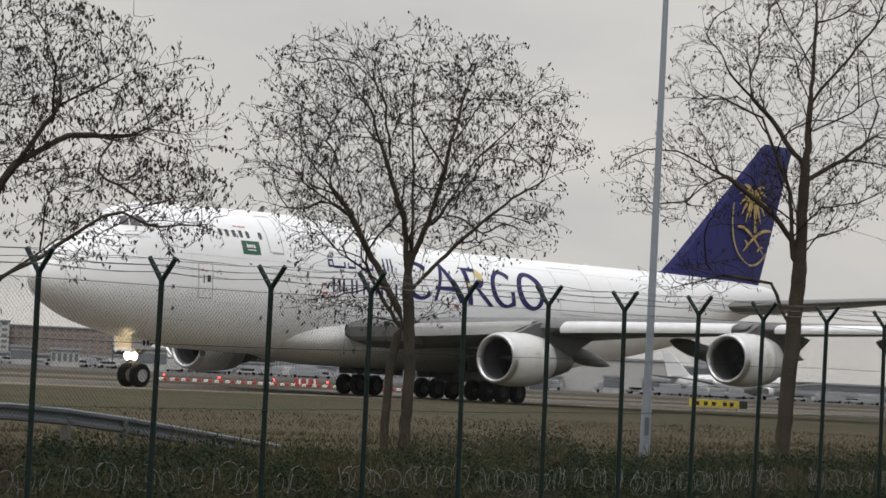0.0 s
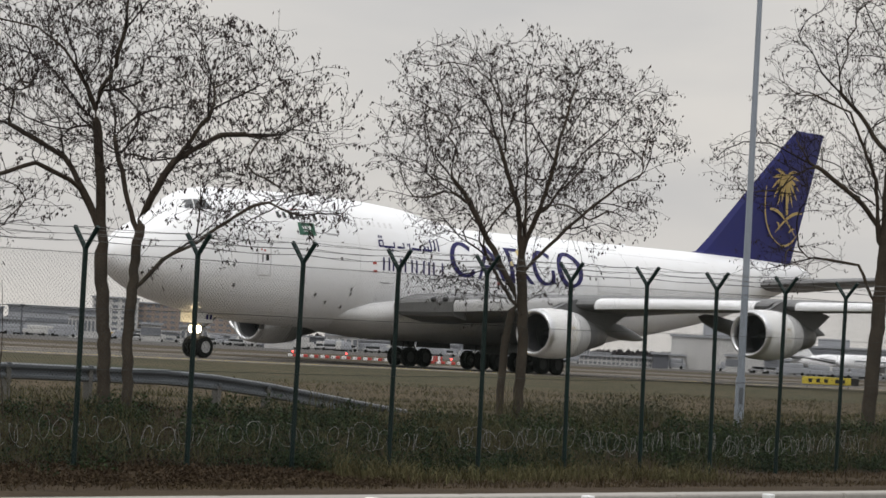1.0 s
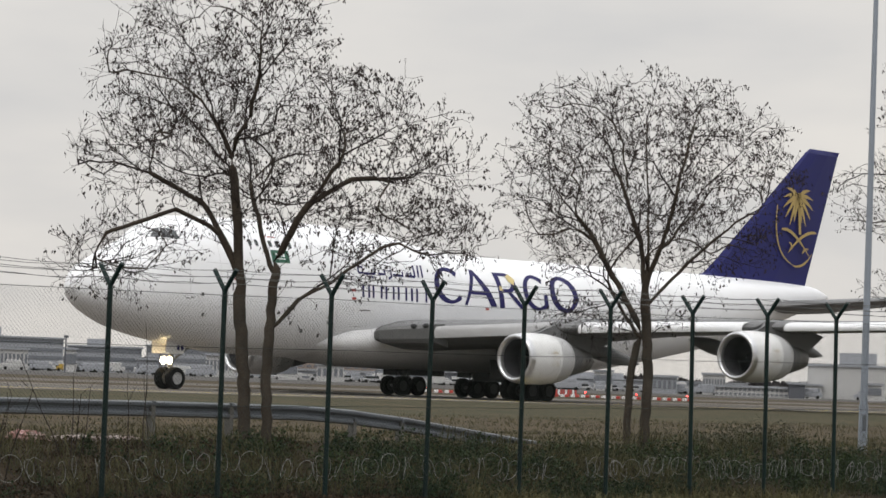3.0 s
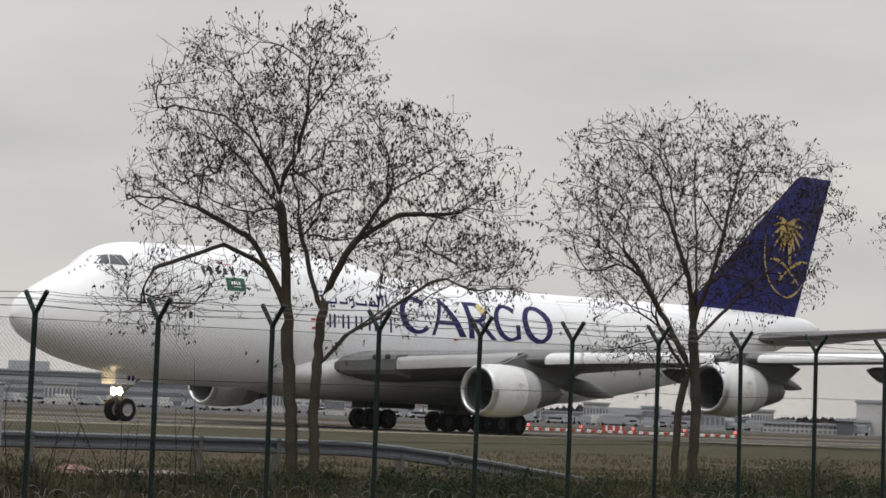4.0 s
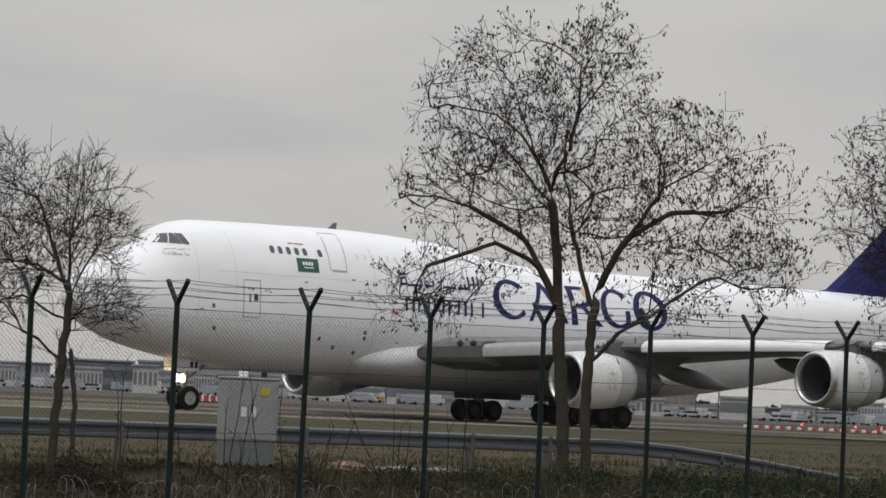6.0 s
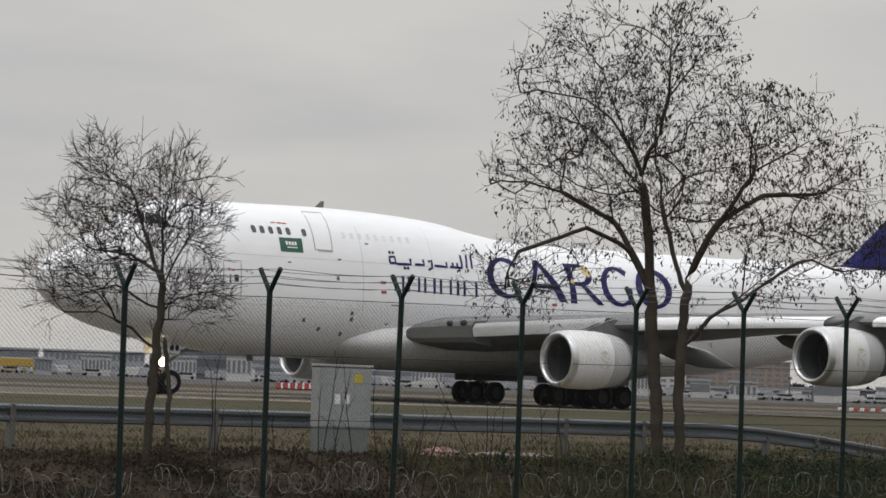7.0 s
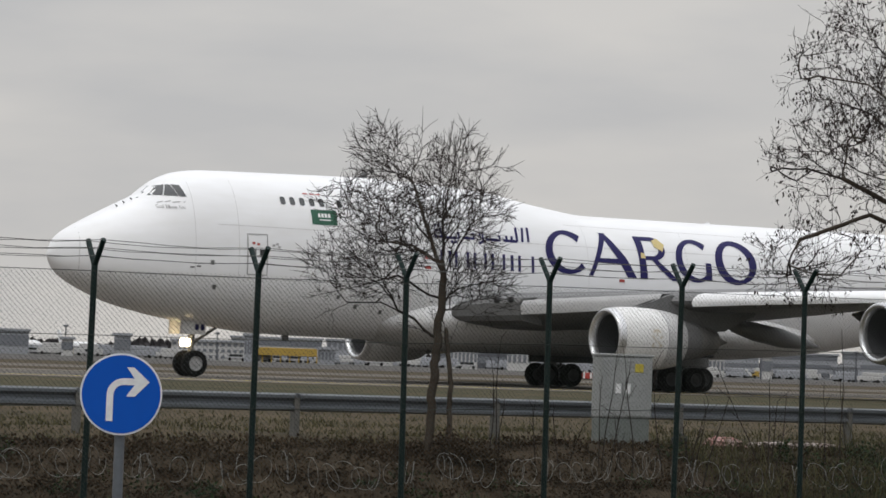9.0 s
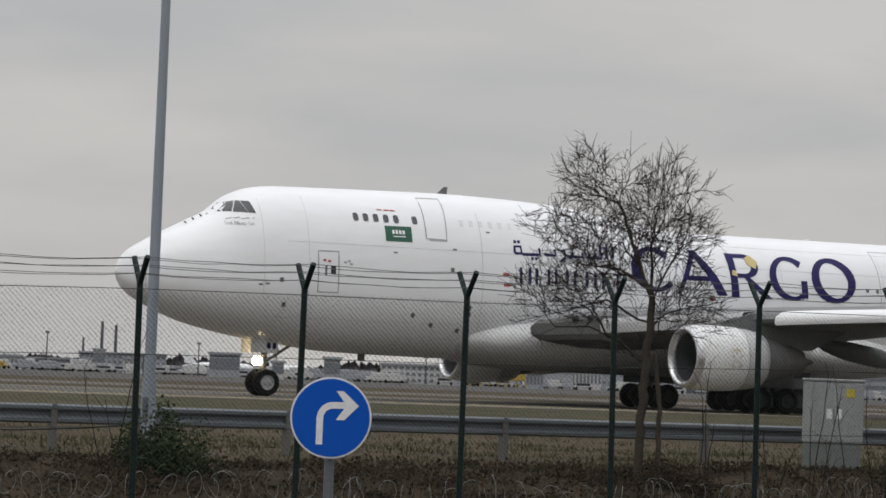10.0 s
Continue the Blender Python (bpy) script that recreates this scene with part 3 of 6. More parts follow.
WID = [(0, 0.03), (0.12, 0.42), (0.5, 0.95), (1.15, 1.5), (2.2, 2.1), (3.4, 2.55), (5, 2.9), (7, 3.1), (10, 3.2), (14, 3.25), (42, 3.25), (50, 2.9), (56, 2.3), (62, 1.4), (66, 0.6), (67.8, 0.12)]
MID = [(0, 5.3), (4, 5.2), (14, 5.2), (40, 5.25), (50, 6.0), (60, 7.2), (67.8, 7.95)]
EXP = 2.25


def hull(x):
    return smooth_table(TOP, x), smooth_table(BOT, x), smooth_table(WID, x), smooth_table(MID, x)


def side_y(x, z, proud=0.012):
    """How far out the hull's skin lies at x and height z."""
    t, b, w, m = hull(x)
    s = (z - m) / (t - m) if z >= m else (m - z) / (m - b)
    s = min(max(s, 0), 0.999)
    return w * (1 - s ** EXP) ** (1 / EXP) + proud


def port(x, z, proud=0.012):
    """A place on the port skin, in the airliner's own space."""
    return Vector((x - NOSE, -side_y(x, z, proud), z))


def skin_patch(name, outline, mat, parent, label="", proud=0.014, cuts=1):
    """A thin shape laid on the port skin; outline is a convex list of (x, z)."""
    bm = bmesh.new()
    vs = [bm.verts.new((x, z, 0)) for x, z in outline]
    bm.faces.new(vs)
    if cuts:
        bmesh.ops.triangulate(bm, faces=bm.faces)
        bmesh.ops.subdivide_edges(bm, edges=bm.edges, cuts=cuts, use_grid_fill=True)
    for v in bm.verts:
        v.co = port(v.co.x, v.co.y, proud)
    ob = part(name, bm, mat, parent, label)
    return ob


def skin_line(name, pts, width, mat, parent, proud=0.013, closed=False):
    """A thin painted line or seam on the port skin through (x, z) points."""
    fine = []
    pts = list(pts) + ([pts[0]] if closed else [])
    for (x0, z0), (x1, z1) in zip(pts, pts[1:]):
        n = max(1, int(math.hypot(x1 - x0, z1 - z0) / 0.25))
        fine += [(x0 + (x1 - x0) * i / n, z0 + (z1 - z0) * i / n) for i in range(n)]
    fine.append(pts[-1])
    v, f = [], []
    for i, (x, z) in enumerate(fine):
        a, b = fine[max(i - 1, 0)], fine[min(i + 1, len(fine) - 1)]
        d = Vector((b[0] - a[0], b[1] - a[1])).normalized()
        for s in (-1, 1):
            v.append(port(x - d.y * s * width / 2, z + d.x * s * width / 2, proud))
    for i in range(len(fine) - 1):
        f.append((2 * i, 2 * i + 1, 2 * i + 3, 2 * i + 2))
    return link(name, v, f, mat, parent)


def letter(ch, x0, x1, z0, z1, mat, parent, weight=0.02, shear=0.0):
    """One letter of the built-in font, stretched to fill x0..x1, z0..z1 and laid on the port skin."""
    cu = bpy.data.curves.new("letter", "FONT")
    cu.body, cu.size, cu.offset, cu.resolution_u = ch, 1.0, weight, 6
    tmp = bpy.data.objects.new("letter", cu)
    scene.collection.objects.link(tmp)
    dg = bpy.context.evaluated_depsgraph_get()
    me = bpy.data.meshes.new_from_object(tmp.evaluated_get(dg))
    bpy.data.objects.remove(tmp)
    bm = bmesh.new()
    bm.from_mesh(me)
    bpy.data.meshes.remove(me)
    xs, ys = [v.co.x for v in bm.verts], [v.co.y for v in bm.verts]
    ax, bx, ay, by = min(xs), max(xs), min(ys), max(ys)
    for k in range(1, 14):
        bmesh.ops.bisect_plane(bm, geom=bm.verts[:] + bm.edges[:] + bm.faces[:], plane_co=(0, ay + (by - ay) * k / 14, 0), plane_no=(0, 1, 0))
    bmesh.ops.triangulate(bm, faces=bm.faces)
    for v in bm.verts:
        tz = (v.co.y - ay) / (by - ay)
        v.co = port(x0 + (v.co.x - ax) / (bx - ax) * (x1 - x0) + shear * tz, z0 + tz * (z1 - z0), 0.02)
    for fc in bm.faces:
        fc.normal_update()
    me2 = bpy.data.meshes.new("letter")
    bm.to_mesh(me2)
    bm.free()
    me2.materials.clear()
    me2.materials.append(mat)
    ob = new("letter", me2)
    ob.parent = parent
    return ob


def brush_letter(ch, x0, x1, z0, z1, parent):
    """A capital drawn with thick and thin strokes on the port skin, each stroke a line of (x, z, width) in the letter's own box."""
    def arc(a0, a1, thick, thin, lean=0.0, cx=0.5, cz=0.5, rx=0.5, rz=0.5, n=26):
        out = []
        for i in range(n + 1):
            a = radians(a0 + (a1 - a0) * i / n)
            w = thin + (thick - thin) * abs(math.cos(a - radians(lean))) ** 1.3
            out.append((cx + (rx - w / 2) * math.cos(a), cz + (rz - w / 2) * math.sin(a), w))
        return out
    strokes = {
        "C": [arc(48, 318, 0.19, 0.085, 12, 0.56, 0.5, 0.56, 0.5)],
        "A": [[(0.04, 0.0, 0.09), (0.43, 1.0, 0.12)], [(0.40, 1.0, 0.13), (0.72, 0.45, 0.20), (0.93, 0.0, 0.20)], [(0.22, 0.36, 0.085), (0.72, 0.36, 0.085)]],
        "R": [[(0.14, 0.0, 0.19), (0.12, 0.5, 0.16), (0.10, 1.0, 0.18)], [(0.1, 0.955, 0.08)] + arc(88, -90, 0.17, 0.085, 0, 0.42, 0.73, 0.32, 0.27, 14) + [(0.2, 0.5, 0.085)], [(0.40, 0.5, 0.13), (0.66, 0.24, 0.19), (0.93, 0.0, 0.18)]],
        "G": [arc(50, 300, 0.19, 0.085, 12, 0.56, 0.5, 0.56, 0.5) + [(0.88, 0.08, 0.1)], [(0.90, 0.07, 0.17), (0.90, 0.46, 0.16)]],
        "O": [arc(0, 360, 0.19, 0.085, 14)],
    }[ch]
    W, H0 = x1 - x0, z1 - z0
    v, f = [], []
    for k, line in enumerate(strokes):
        pts = [(x0 + a * W, z0 + b * H0, w * W) for a, b, w in line]
        fine = []
        for (xa, za, wa), (xb, zb, wb) in zip(pts, pts[1:]):
            n = max(1, int(math.hypot(xb - xa, zb - za) / 0.2))
            fine += [(xa + (xb - xa) * i / n, za + (zb - za) * i / n, wa + (wb - wa) * i / n) for i in range(n)]
        fine.append(pts[-1])
        base = len(v)
        for i, (x, z, w) in enumerate(fine):
            a, b = fine[max(i - 1, 0)], fine[min(i + 1, len(fine) - 1)]
            if ch == "O":
                a, b = fine[i - 1 if i else -2], fine[i + 1 if i < len(fine) - 1 else 1]
            d = Vector((b[0] - a[0], b[1] - a[1])).normalized()
            if len(line) < 5:
                d = Vector((0, 1)) if abs(d.y) > 0.5 else Vector((1, 0))
            for s in (-1, 1):
                v.append(port(x - d.y * s * w / 2, z + d.x * s * w / 2, 0.02 + 0.004 * k))
        for i in range(len(fine) - 1):
            f.append((base + 2 * i, base + 2 * i + 1, base + 2 * i + 3, base + 2 * i + 2))
    return link("letter", v, f, NAVY, parent)


def foil(name, stations, mat, parent, label=""):
    """A wing-like solid through stations (y, le_x, te_x, z, thickness), in the airliner's space."""
    ring = [(0.0, 0.0), (0.015, 0.30), (0.06, 0.62), (0.15, 0.9), (0.32, 1.0), (0.6, 0.72), (1.0, 0.06), (1.0, -0.06), (0.6, -0.40), (0.32, -0.62), (0.15, -0.6), (0.05, -0.38), (0.012, -0.2)]
    v, f = [], []
    n = len(ring)
    for y, le, te, z, th in stations:
        for a, h in ring:
            v.append((le + (te - le) * a - NOSE, y, z + h * th / 1.5))
    for i in range(len(stations) - 1):
        for k in range(n):
            k2 = (k + 1) % n
            f.append((i * n + k, i * n + k2, (i + 1) * n + k2, (i + 1) * n + k))
    f.append(tuple(range(n)))
    f.append(tuple((len(stations) - 1) * n + k for k in reversed(range(n))))
    return link(name, v, f, mat, parent, label, False)


WING_RISE = [(2.4, 3.28), (3.2, 3.36), (7, 3.72), (13.6, 4.34), (18.6, 4.60), (23.5, 4.82), (31, 5.22)]


def wing_z(y):
    return smooth_table(WING_RISE, abs(y))


def wing_le(y):
    a = abs(y)
    return 17.6 + (a - 3.2) * 0.93 if a < 12 else 25.78 + (a - 12) * 0.83


def wing_te(y):
    a = abs(y)
    return 33.8 + (a - 3.2) * 0.33 if a < 12 else 36.7 + (a - 12) * 0.56


def wheel_mesh(r, w):
    """Tyre and hub meshes about the y axis."""
    out = []
    for prof in ([(-w / 2, r * 0.55), (-w / 2, r * 0.86), (-w * 0.36, r * 0.985), (-w * 0.12, r), (w * 0.12, r), (w * 0.36, r * 0.985), (w / 2, r * 0.86), (w / 2, r * 0.55)],
                 [(-w * 0.40, 0.0), (-w * 0.44, r * 0.20), (-w * 0.36, r * 0.30), (-w * 0.38, r * 0.48), (-w * 0.5, r * 0.57), (w * 0.5, r * 0.57), (w * 0.38, r * 0.48), (w * 0.36, r * 0.3), (w * 0.44, r * 0.2), (w * 0.40, 0.0)]):
        v, f, sides = [], [], 28
        for y, rr in prof:
            for k in range(sides):
                a = 2 * math.pi * k / sides
                v.append((rr * math.cos(a), y, rr * math.sin(a)))
        for i in range(len(prof) - 1):
            for k in range(sides):
                k2 = (k + 1) % sides
                f.append((i * sides + k, i * sides + k2, (i + 1) * sides + k2, (i + 1) * sides + k))
        me = bpy.data.meshes.new("wheel")
        me.from_pydata(v, [], f)
        me.shade_smooth()
        out.append(me)
    return out


WHEELS = []   # (wheel, x, y, z, radius), keyed in motions()


def build_airliner():
    jet = new("cargo_airliner")
    # ---- hull
    xs = [0, 0.03, 0.08, 0.15, 0.25, 0.4, 0.6, 0.85, 1.15] + [1.5 + 0.4 * i for i in range(0, 80)] + [33.5 + i for i in range(0, 33)] + [66.3, 67, 67.5, 67.8]
    v, f, sides = [], [], 72
    for x in xs:
        t, b, w, m = hull(x)
        for k in range(sides):
            a = 2 * math.pi * k / sides
            c, s = math.cos(a), math.sin(a)
            ey = math.copysign(abs(c) ** (2 / EXP), c)
            ez = math.copysign(abs(s) ** (2 / EXP), s)
            v.append((x - NOSE, w * ey, m + (ez * (t - m) if s >= 0 else ez * (m - b))))
    for i in range(len(xs) - 1):
        for k in range(sides):
            k2 = (k + 1) % sides
            f.append((i * sides + k, (i + 1) * sides + k, (i + 1) * sides + k2, i * sides + k2))
    f.append(tuple(range(sides)))
    f.append(tuple((len(xs) - 1) * sides + k for k in reversed(range(sides))))
    fus = link("fuselage", v, f, WHITE, jet, "glossy white fuselage with a raised upper deck", True)
    # ---- wing-body fairing, a long swelling under the wing root
    v, f, sides = [], [], 40
    fx = [15.0, 15.6, 16.5, 18, 20, 23, 28, 33, 38, 40.5, 42.5, 43.5]
    fr = [0.05, 0.35, 0.62, 0.85, 0.97, 1.0, 1.0, 1.0, 0.9, 0.7, 0.35, 0.05]
    for x, s in zip(fx, fr):
        for k in range(sides):
            a = 2 * math.pi * k / sides
            v.append((x - NOSE, (2.6 + 1.15 * s) * math.cos(a) * (0.55 + 0.45 * s), 2.95 + (0.25 + (1.5 if math.sin(a) > 0 else 1.12) * s) * math.sin(a)))
    for i in range(len(fx) - 1):
        for k in range(sides):
            k2 = (k + 1) % sides
            f.append((i * sides + k, (i + 1) * sides + k, (i + 1) * sides + k2, i * sides + k2))
    f.append(tuple(range(sides)))
    f.append(tuple((len(fx) - 1) * sides + k for k in reversed(range(sides))))
    link("wing_fairing", v, f, FAIRING, jet, "pale fairing round the wing root", True)
    # ---- wings
    for s in (-1, 1):
        st = [(s * y, wing_le(y) if y > 5 else wing_le(4.6) + 0.5, wing_te(y), wing_z(y), th) for y, th in ((2.4, 1.75), (4.5, 1.6), (8, 1.3), (12, 1.02), (17, 0.85), (23, 0.65), (28, 0.5), (31.0, 0.36))]
        wing = foil("wing", st, BELLY, jet, "grey swept wing with a pale leading edge")
        # slats: a pale skin along the leading edge, in lengths
        for y0, y1 in ((12.9, 20.0), (21.8, 30.6)):
            vv, ff = [], []
            n = 8
            prof = [(0.62, 0.36, 1), (0.30, 0.345, 1), (0.05, 0.25, 1), (-0.12, 0.06, 1), (-0.17, -0.16, 1), (-0.12, -0.33, 1)]
            for i in range(n + 1):
                y = y0 + (y1 - y0) * i / n
                th = 1.0 - 0.4 * (y - 12) / 19
                for dx, dz, _ in prof:
                    vv.append((wing_le(y) + dx * 1.5 - NOSE - 0.05, s * y, wing_z(y) + dz * th))
            m = len(prof)
            for i in range(n):
                for k in range(m - 1):
                    ff.append((i * m + k, i * m + k + 1, (i + 1) * m + k + 1, (i + 1) * m + k))
            link("slat", vv, ff, WHITE, wing, "white leading-edge slat", True)
        # inner leading-edge flap, light grey
        vv, ff = [], []
        for y in (6.8, 9.3, 11.6):
            for dx, dz in ((0.6, 0.42), (0.05, 0.36), (-0.12, 0.1), (-0.05, -0.30)):
                vv.append((wing_le(y) + dx - NOSE, s * y, wing_z(y) + dz))
        for i in range(2):
            for k in range(3):
                ff.append((i * 4 + k, i * 4 + k + 1, (i + 1) * 4 + k + 1, (i + 1) * 4 + k))
        link("leading_edge_flap", vv, ff, PANEL, wing, "", True)
        # blunt inner leading edge beside the hull, with two dark lamps in it
        vv, ff = [], []
        prof = [(0.9, 0.62), (0.10, 0.56), (-0.06, 0.35), (-0.05, -0.25), (0.14, -0.50), (1.2, -0.70)]
        for y, k, back in ((4.1, 0.55, 0.35), (4.45, 0.85, 0.10), (5.7, 0.95, 0.0), (6.75, 1.0, 0.0)):
            for dx, dz in prof:
                vv.append((wing_le(y) + dx + back - NOSE - 0.02, s * y, wing_z(y) + dz * k - 0.02 * (y - 3.3)))
        m = len(prof)
        for i in range(3):
            for k in range(m - 1):
                ff.append((i * m + k, i * m + k + 1, (i + 1) * m + k + 1, (i + 1) * m + k))
        ff.append(tuple(3 * m + k for k in range(m)))
        ff.append(tuple(k for k in reversed(range(m))))
        link("root_leading_edge", vv, ff, EDGE, wing, "dark blunt inner leading edge")
        for y in (5.9, 6.4):
            revolve("unlit_wing_lamp", [(-0.16, 0.02), (-0.14, 0.12), (0.05, 0.16)], DARK, wing, 14, "unlit dark wing lamp", (wing_le(y) - NOSE, s * y, wing_z(y) + 0.42))
        # flap track fairings
        for y, ln in ((8.0, 6.0), (14.5, 6.2), (18.3, 5.4), (24.0, 4.6)):
            x0, z0 = wing_te(y) - ln * 0.62, wing_z(y) - 0.45
            ob = revolve("flap_track_fairing", [(0, 0.02), (0.6, 0.22), (ln * 0.3, 0.36), (ln * 0.6, 0.38), (ln * 0.85, 0.22), (ln, 0.03)], BELLY, jet, 16)
            ob.matrix_basis = Matrix.Translation((x0 - NOSE, s * y, z0)) @ pose(0, 0, 0, 0, 9, 0) @ Matrix.Diagonal((1, 0.75, 1.25, 1))
        # winglet
        vv = [(43.2 - NOSE, s * 31.0, wing_z(31)), (46.6 - NOSE, s * 31.0, wing_z(31)), (47.4 - NOSE, s * 31.7, wing_z(31) + 1.8), (46.4 - NOSE, s * 31.7, wing_z(31) + 1.8)]
        vv += [(x, y + 0.08, z) for x, y, z in vv]
        link("winglet", vv, [(0, 1, 2, 3), (7, 6, 5, 4), (0, 4, 5, 1), (1, 5, 6, 2), (2, 6, 7, 3), (3, 7, 4, 0)], WHITE, wing)
    # ---- tailplanes and fin
    for s in (-1, 1):
        foil("tailplane", [(s * 0.6, 57.6, 66.4, 6.75, 0.85), (s * 4, 60.6, 67.3, 7.15, 0.6), (s * 10.6, 66.6, 69.6, 7.95, 0.28)], BELLY, jet, "grey swept tailplane")
    v, f = [], []
    fin_st = [(8.3, 50.8, 65.0, 0.42), (8.95, 53.6, 65.25, 0.42), (10.0, 55.0, 65.65, 0.40), (14, 59.85, 67.15, 0.32), (18.1, 64.75, 68.65, 0.20), (18.42, 65.3, 68.85, 0.06)]
    for z, le, te, th in fin_st:
        for a, h in ((0, 0), (0.06, 0.6), (0.3, 1), (0.65, 0.75), (1, 0.05), (1, -0.05), (0.65, -0.75), (0.3, -1), (0.06, -0.6)):
            v.append((le + (te - le) * a - NOSE, h * th, z))
    n = 9
    for i in range(len(fin_st) - 1):
        for k in range(n):
            k2 = (k + 1) % n
            f.append((i * n + k, i * n + k2, (i + 1) * n + k2, (i + 1) * n + k))
    f.append(tuple((len(fin_st) - 1) * n + k for k in range(n)))
    fin = link("fin", v, f, BLUE, jet, "deep blue tail fin with a gold emblem", False)
    emblem(fin)
    # ---- engines
    for y, x, z, cy in ((-11.7, 22.25, 2.42, 0), (11.7, 22.25, 2.42, 0), (-20.9, 30.43, 2.98, 0), (20.9, 30.43, 2.98, 0)):
        engine(jet, x, y, z)
    # ---- gear
    nose_gear(jet)
    for y, x in ((-5.45, 30.75), (5.45, 30.75), (-1.95, 33.8), (1.95, 33.8)):
        main_gear(jet, x, y)
    for s in (-1, 1):
        for y, xa, xb, za, zb, lean in ((3.35, 29.2, 32.4, 1.25, 2.55, 8), (0.75, 32.0, 36.2, 1.05, 2.2, -6), (4.4, 28.6, 31.0, 1.7, 3.0, 14)):
            bm = bmesh.new()
            box(bm, (-(xb - xa) / 2, -0.03, za - zb), ((xb - xa) / 2, 0.03, 0.0), None, 0.02)
            door = part("gear_door", bm, BELLY, jet, "grey open gear door")
            door.matrix_basis = pose((xa + xb) / 2 - NOSE, s * y, zb, s * lean, 0, 0)
        # solid near-black boxes stand in for the shade in the gear bays
        for y, xa, xb in ((4.3, 29.6, 31.9), (1.9, 32.4, 35.2)):
            bm = bmesh.new()
            box(bm, (xa - NOSE, s * y - 0.75, 1.72), (xb - NOSE, s * y + 0.75, 2.4), None, 0.1)
            part("bay_shade", bm, DARK, jet, "solid near-black box for the wheel-bay shade")
    livery(jet, fus)
    tagged(jet, "white four-engined cargo jumbo jet with a blue tail, taxiing", "airplane")
    return jet


def emblem(fin):
    """A plain gold emblem of blades and arcs on the port side of the fin."""
    def shape(name, pts):
        bm = bmesh.new()
        vs = [bm.verts.new((x - NOSE, -0.43, z)) for x, z in pts]
        vs2 = [bm.verts.new((x - NOSE, -0.415, z)) for x, z in pts]
        bm.faces.new(vs)
        bm.faces.new(list(reversed(vs2)))
        for i in range(len(vs)):
            j = (i + 1) % len(vs)
            bm.faces.new((vs[i], vs2[i], vs2[j], vs[j]))
        part(name, bm, GOLD, fin, "gold painted stroke")
    cx, cz = 63.55, 14.85
    for k, a in enumerate([100, 62, 38, 14, -10, -34, -58, 142, 166, 190, 214, 238, -75, 255, 80, 122]):
        r = 1.75 if a < -20 or a > 200 else 1.75
        r = 0.75 if 60 < a < 130 else r
        pts_o, pts_i = [], []
        n = 6
        for i in range(n + 1):
            t = i / n
            ang = radians(a) 
            x = cx + r * t * math.cos(ang)
            z = cz + r * t * math.sin(ang) - 0.55 * t * t * (1 if math.sin(ang) > -0.9 else 0.2)
            w = 0.13 * math.sin(math.pi * (0.12 + 0.86 * t)) + 0.01
            nx, nz = -math.sin(ang), math.cos(ang)
            pts_o.append((x + nx * w, z + nz * w))
            pts_i.append((x - nx * w, z - nz * w))
        shape("frond", pts_o + pts_i[::-1])
    shape("trunk", [(63.5, 14.7), (63.7, 14.7), (64.0, 12.2), (63.72, 12.2)])

    def blade(p0, p1, p2, w):
        o, i2 = [], []
        n = 12
        for i in range(n + 1):
            t = i / n
            x = (1 - t) ** 2 * p0[0] + 2 * t * (1 - t) * p1[0] + t * t * p2[0]
            z = (1 - t) ** 2 * p0[1] + 2 * t * (1 - t) * p1[1] + t * t * p2[1]
            dx = 2 * (1 - t) * (p1[0] - p0[0]) + 2 * t * (p2[0] - p1[0])
            dz = 2 * (1 - t) * (p1[1] - p0[1]) + 2 * t * (p2[1] - p1[1])
            ln = math.hypot(dx, dz)
            ww = w * (0.25 + 0.75 * math.sin(math.pi * min(1, 0.15 + 0.85 * t)))
            o.append((x - dz / ln * ww, z + dx / ln * ww))
            i2.append((x + dz / ln * ww, z - dx / ln * ww))
        shape("blade", o + i2[::-1])
    blade((61.7, 12.45), (62.9, 12.75), (64.95, 10.75), 0.11)
    blade((65.75, 12.4), (64.4, 12.6), (62.5, 10.85), 0.11)
    blade((61.15, 14.1), (60.6, 10.6), (63.3, 9.95), 0.07)
    blade((63.2, 9.95), (64.4, 9.8), (65.3, 10.9), 0.08)
    blade((62.9, 11.1), (63.0, 11.5), (62.6, 11.6), 0.08)
    blade((64.2, 10.9), (64.5, 11.3), (64.9, 11.2), 0.08)


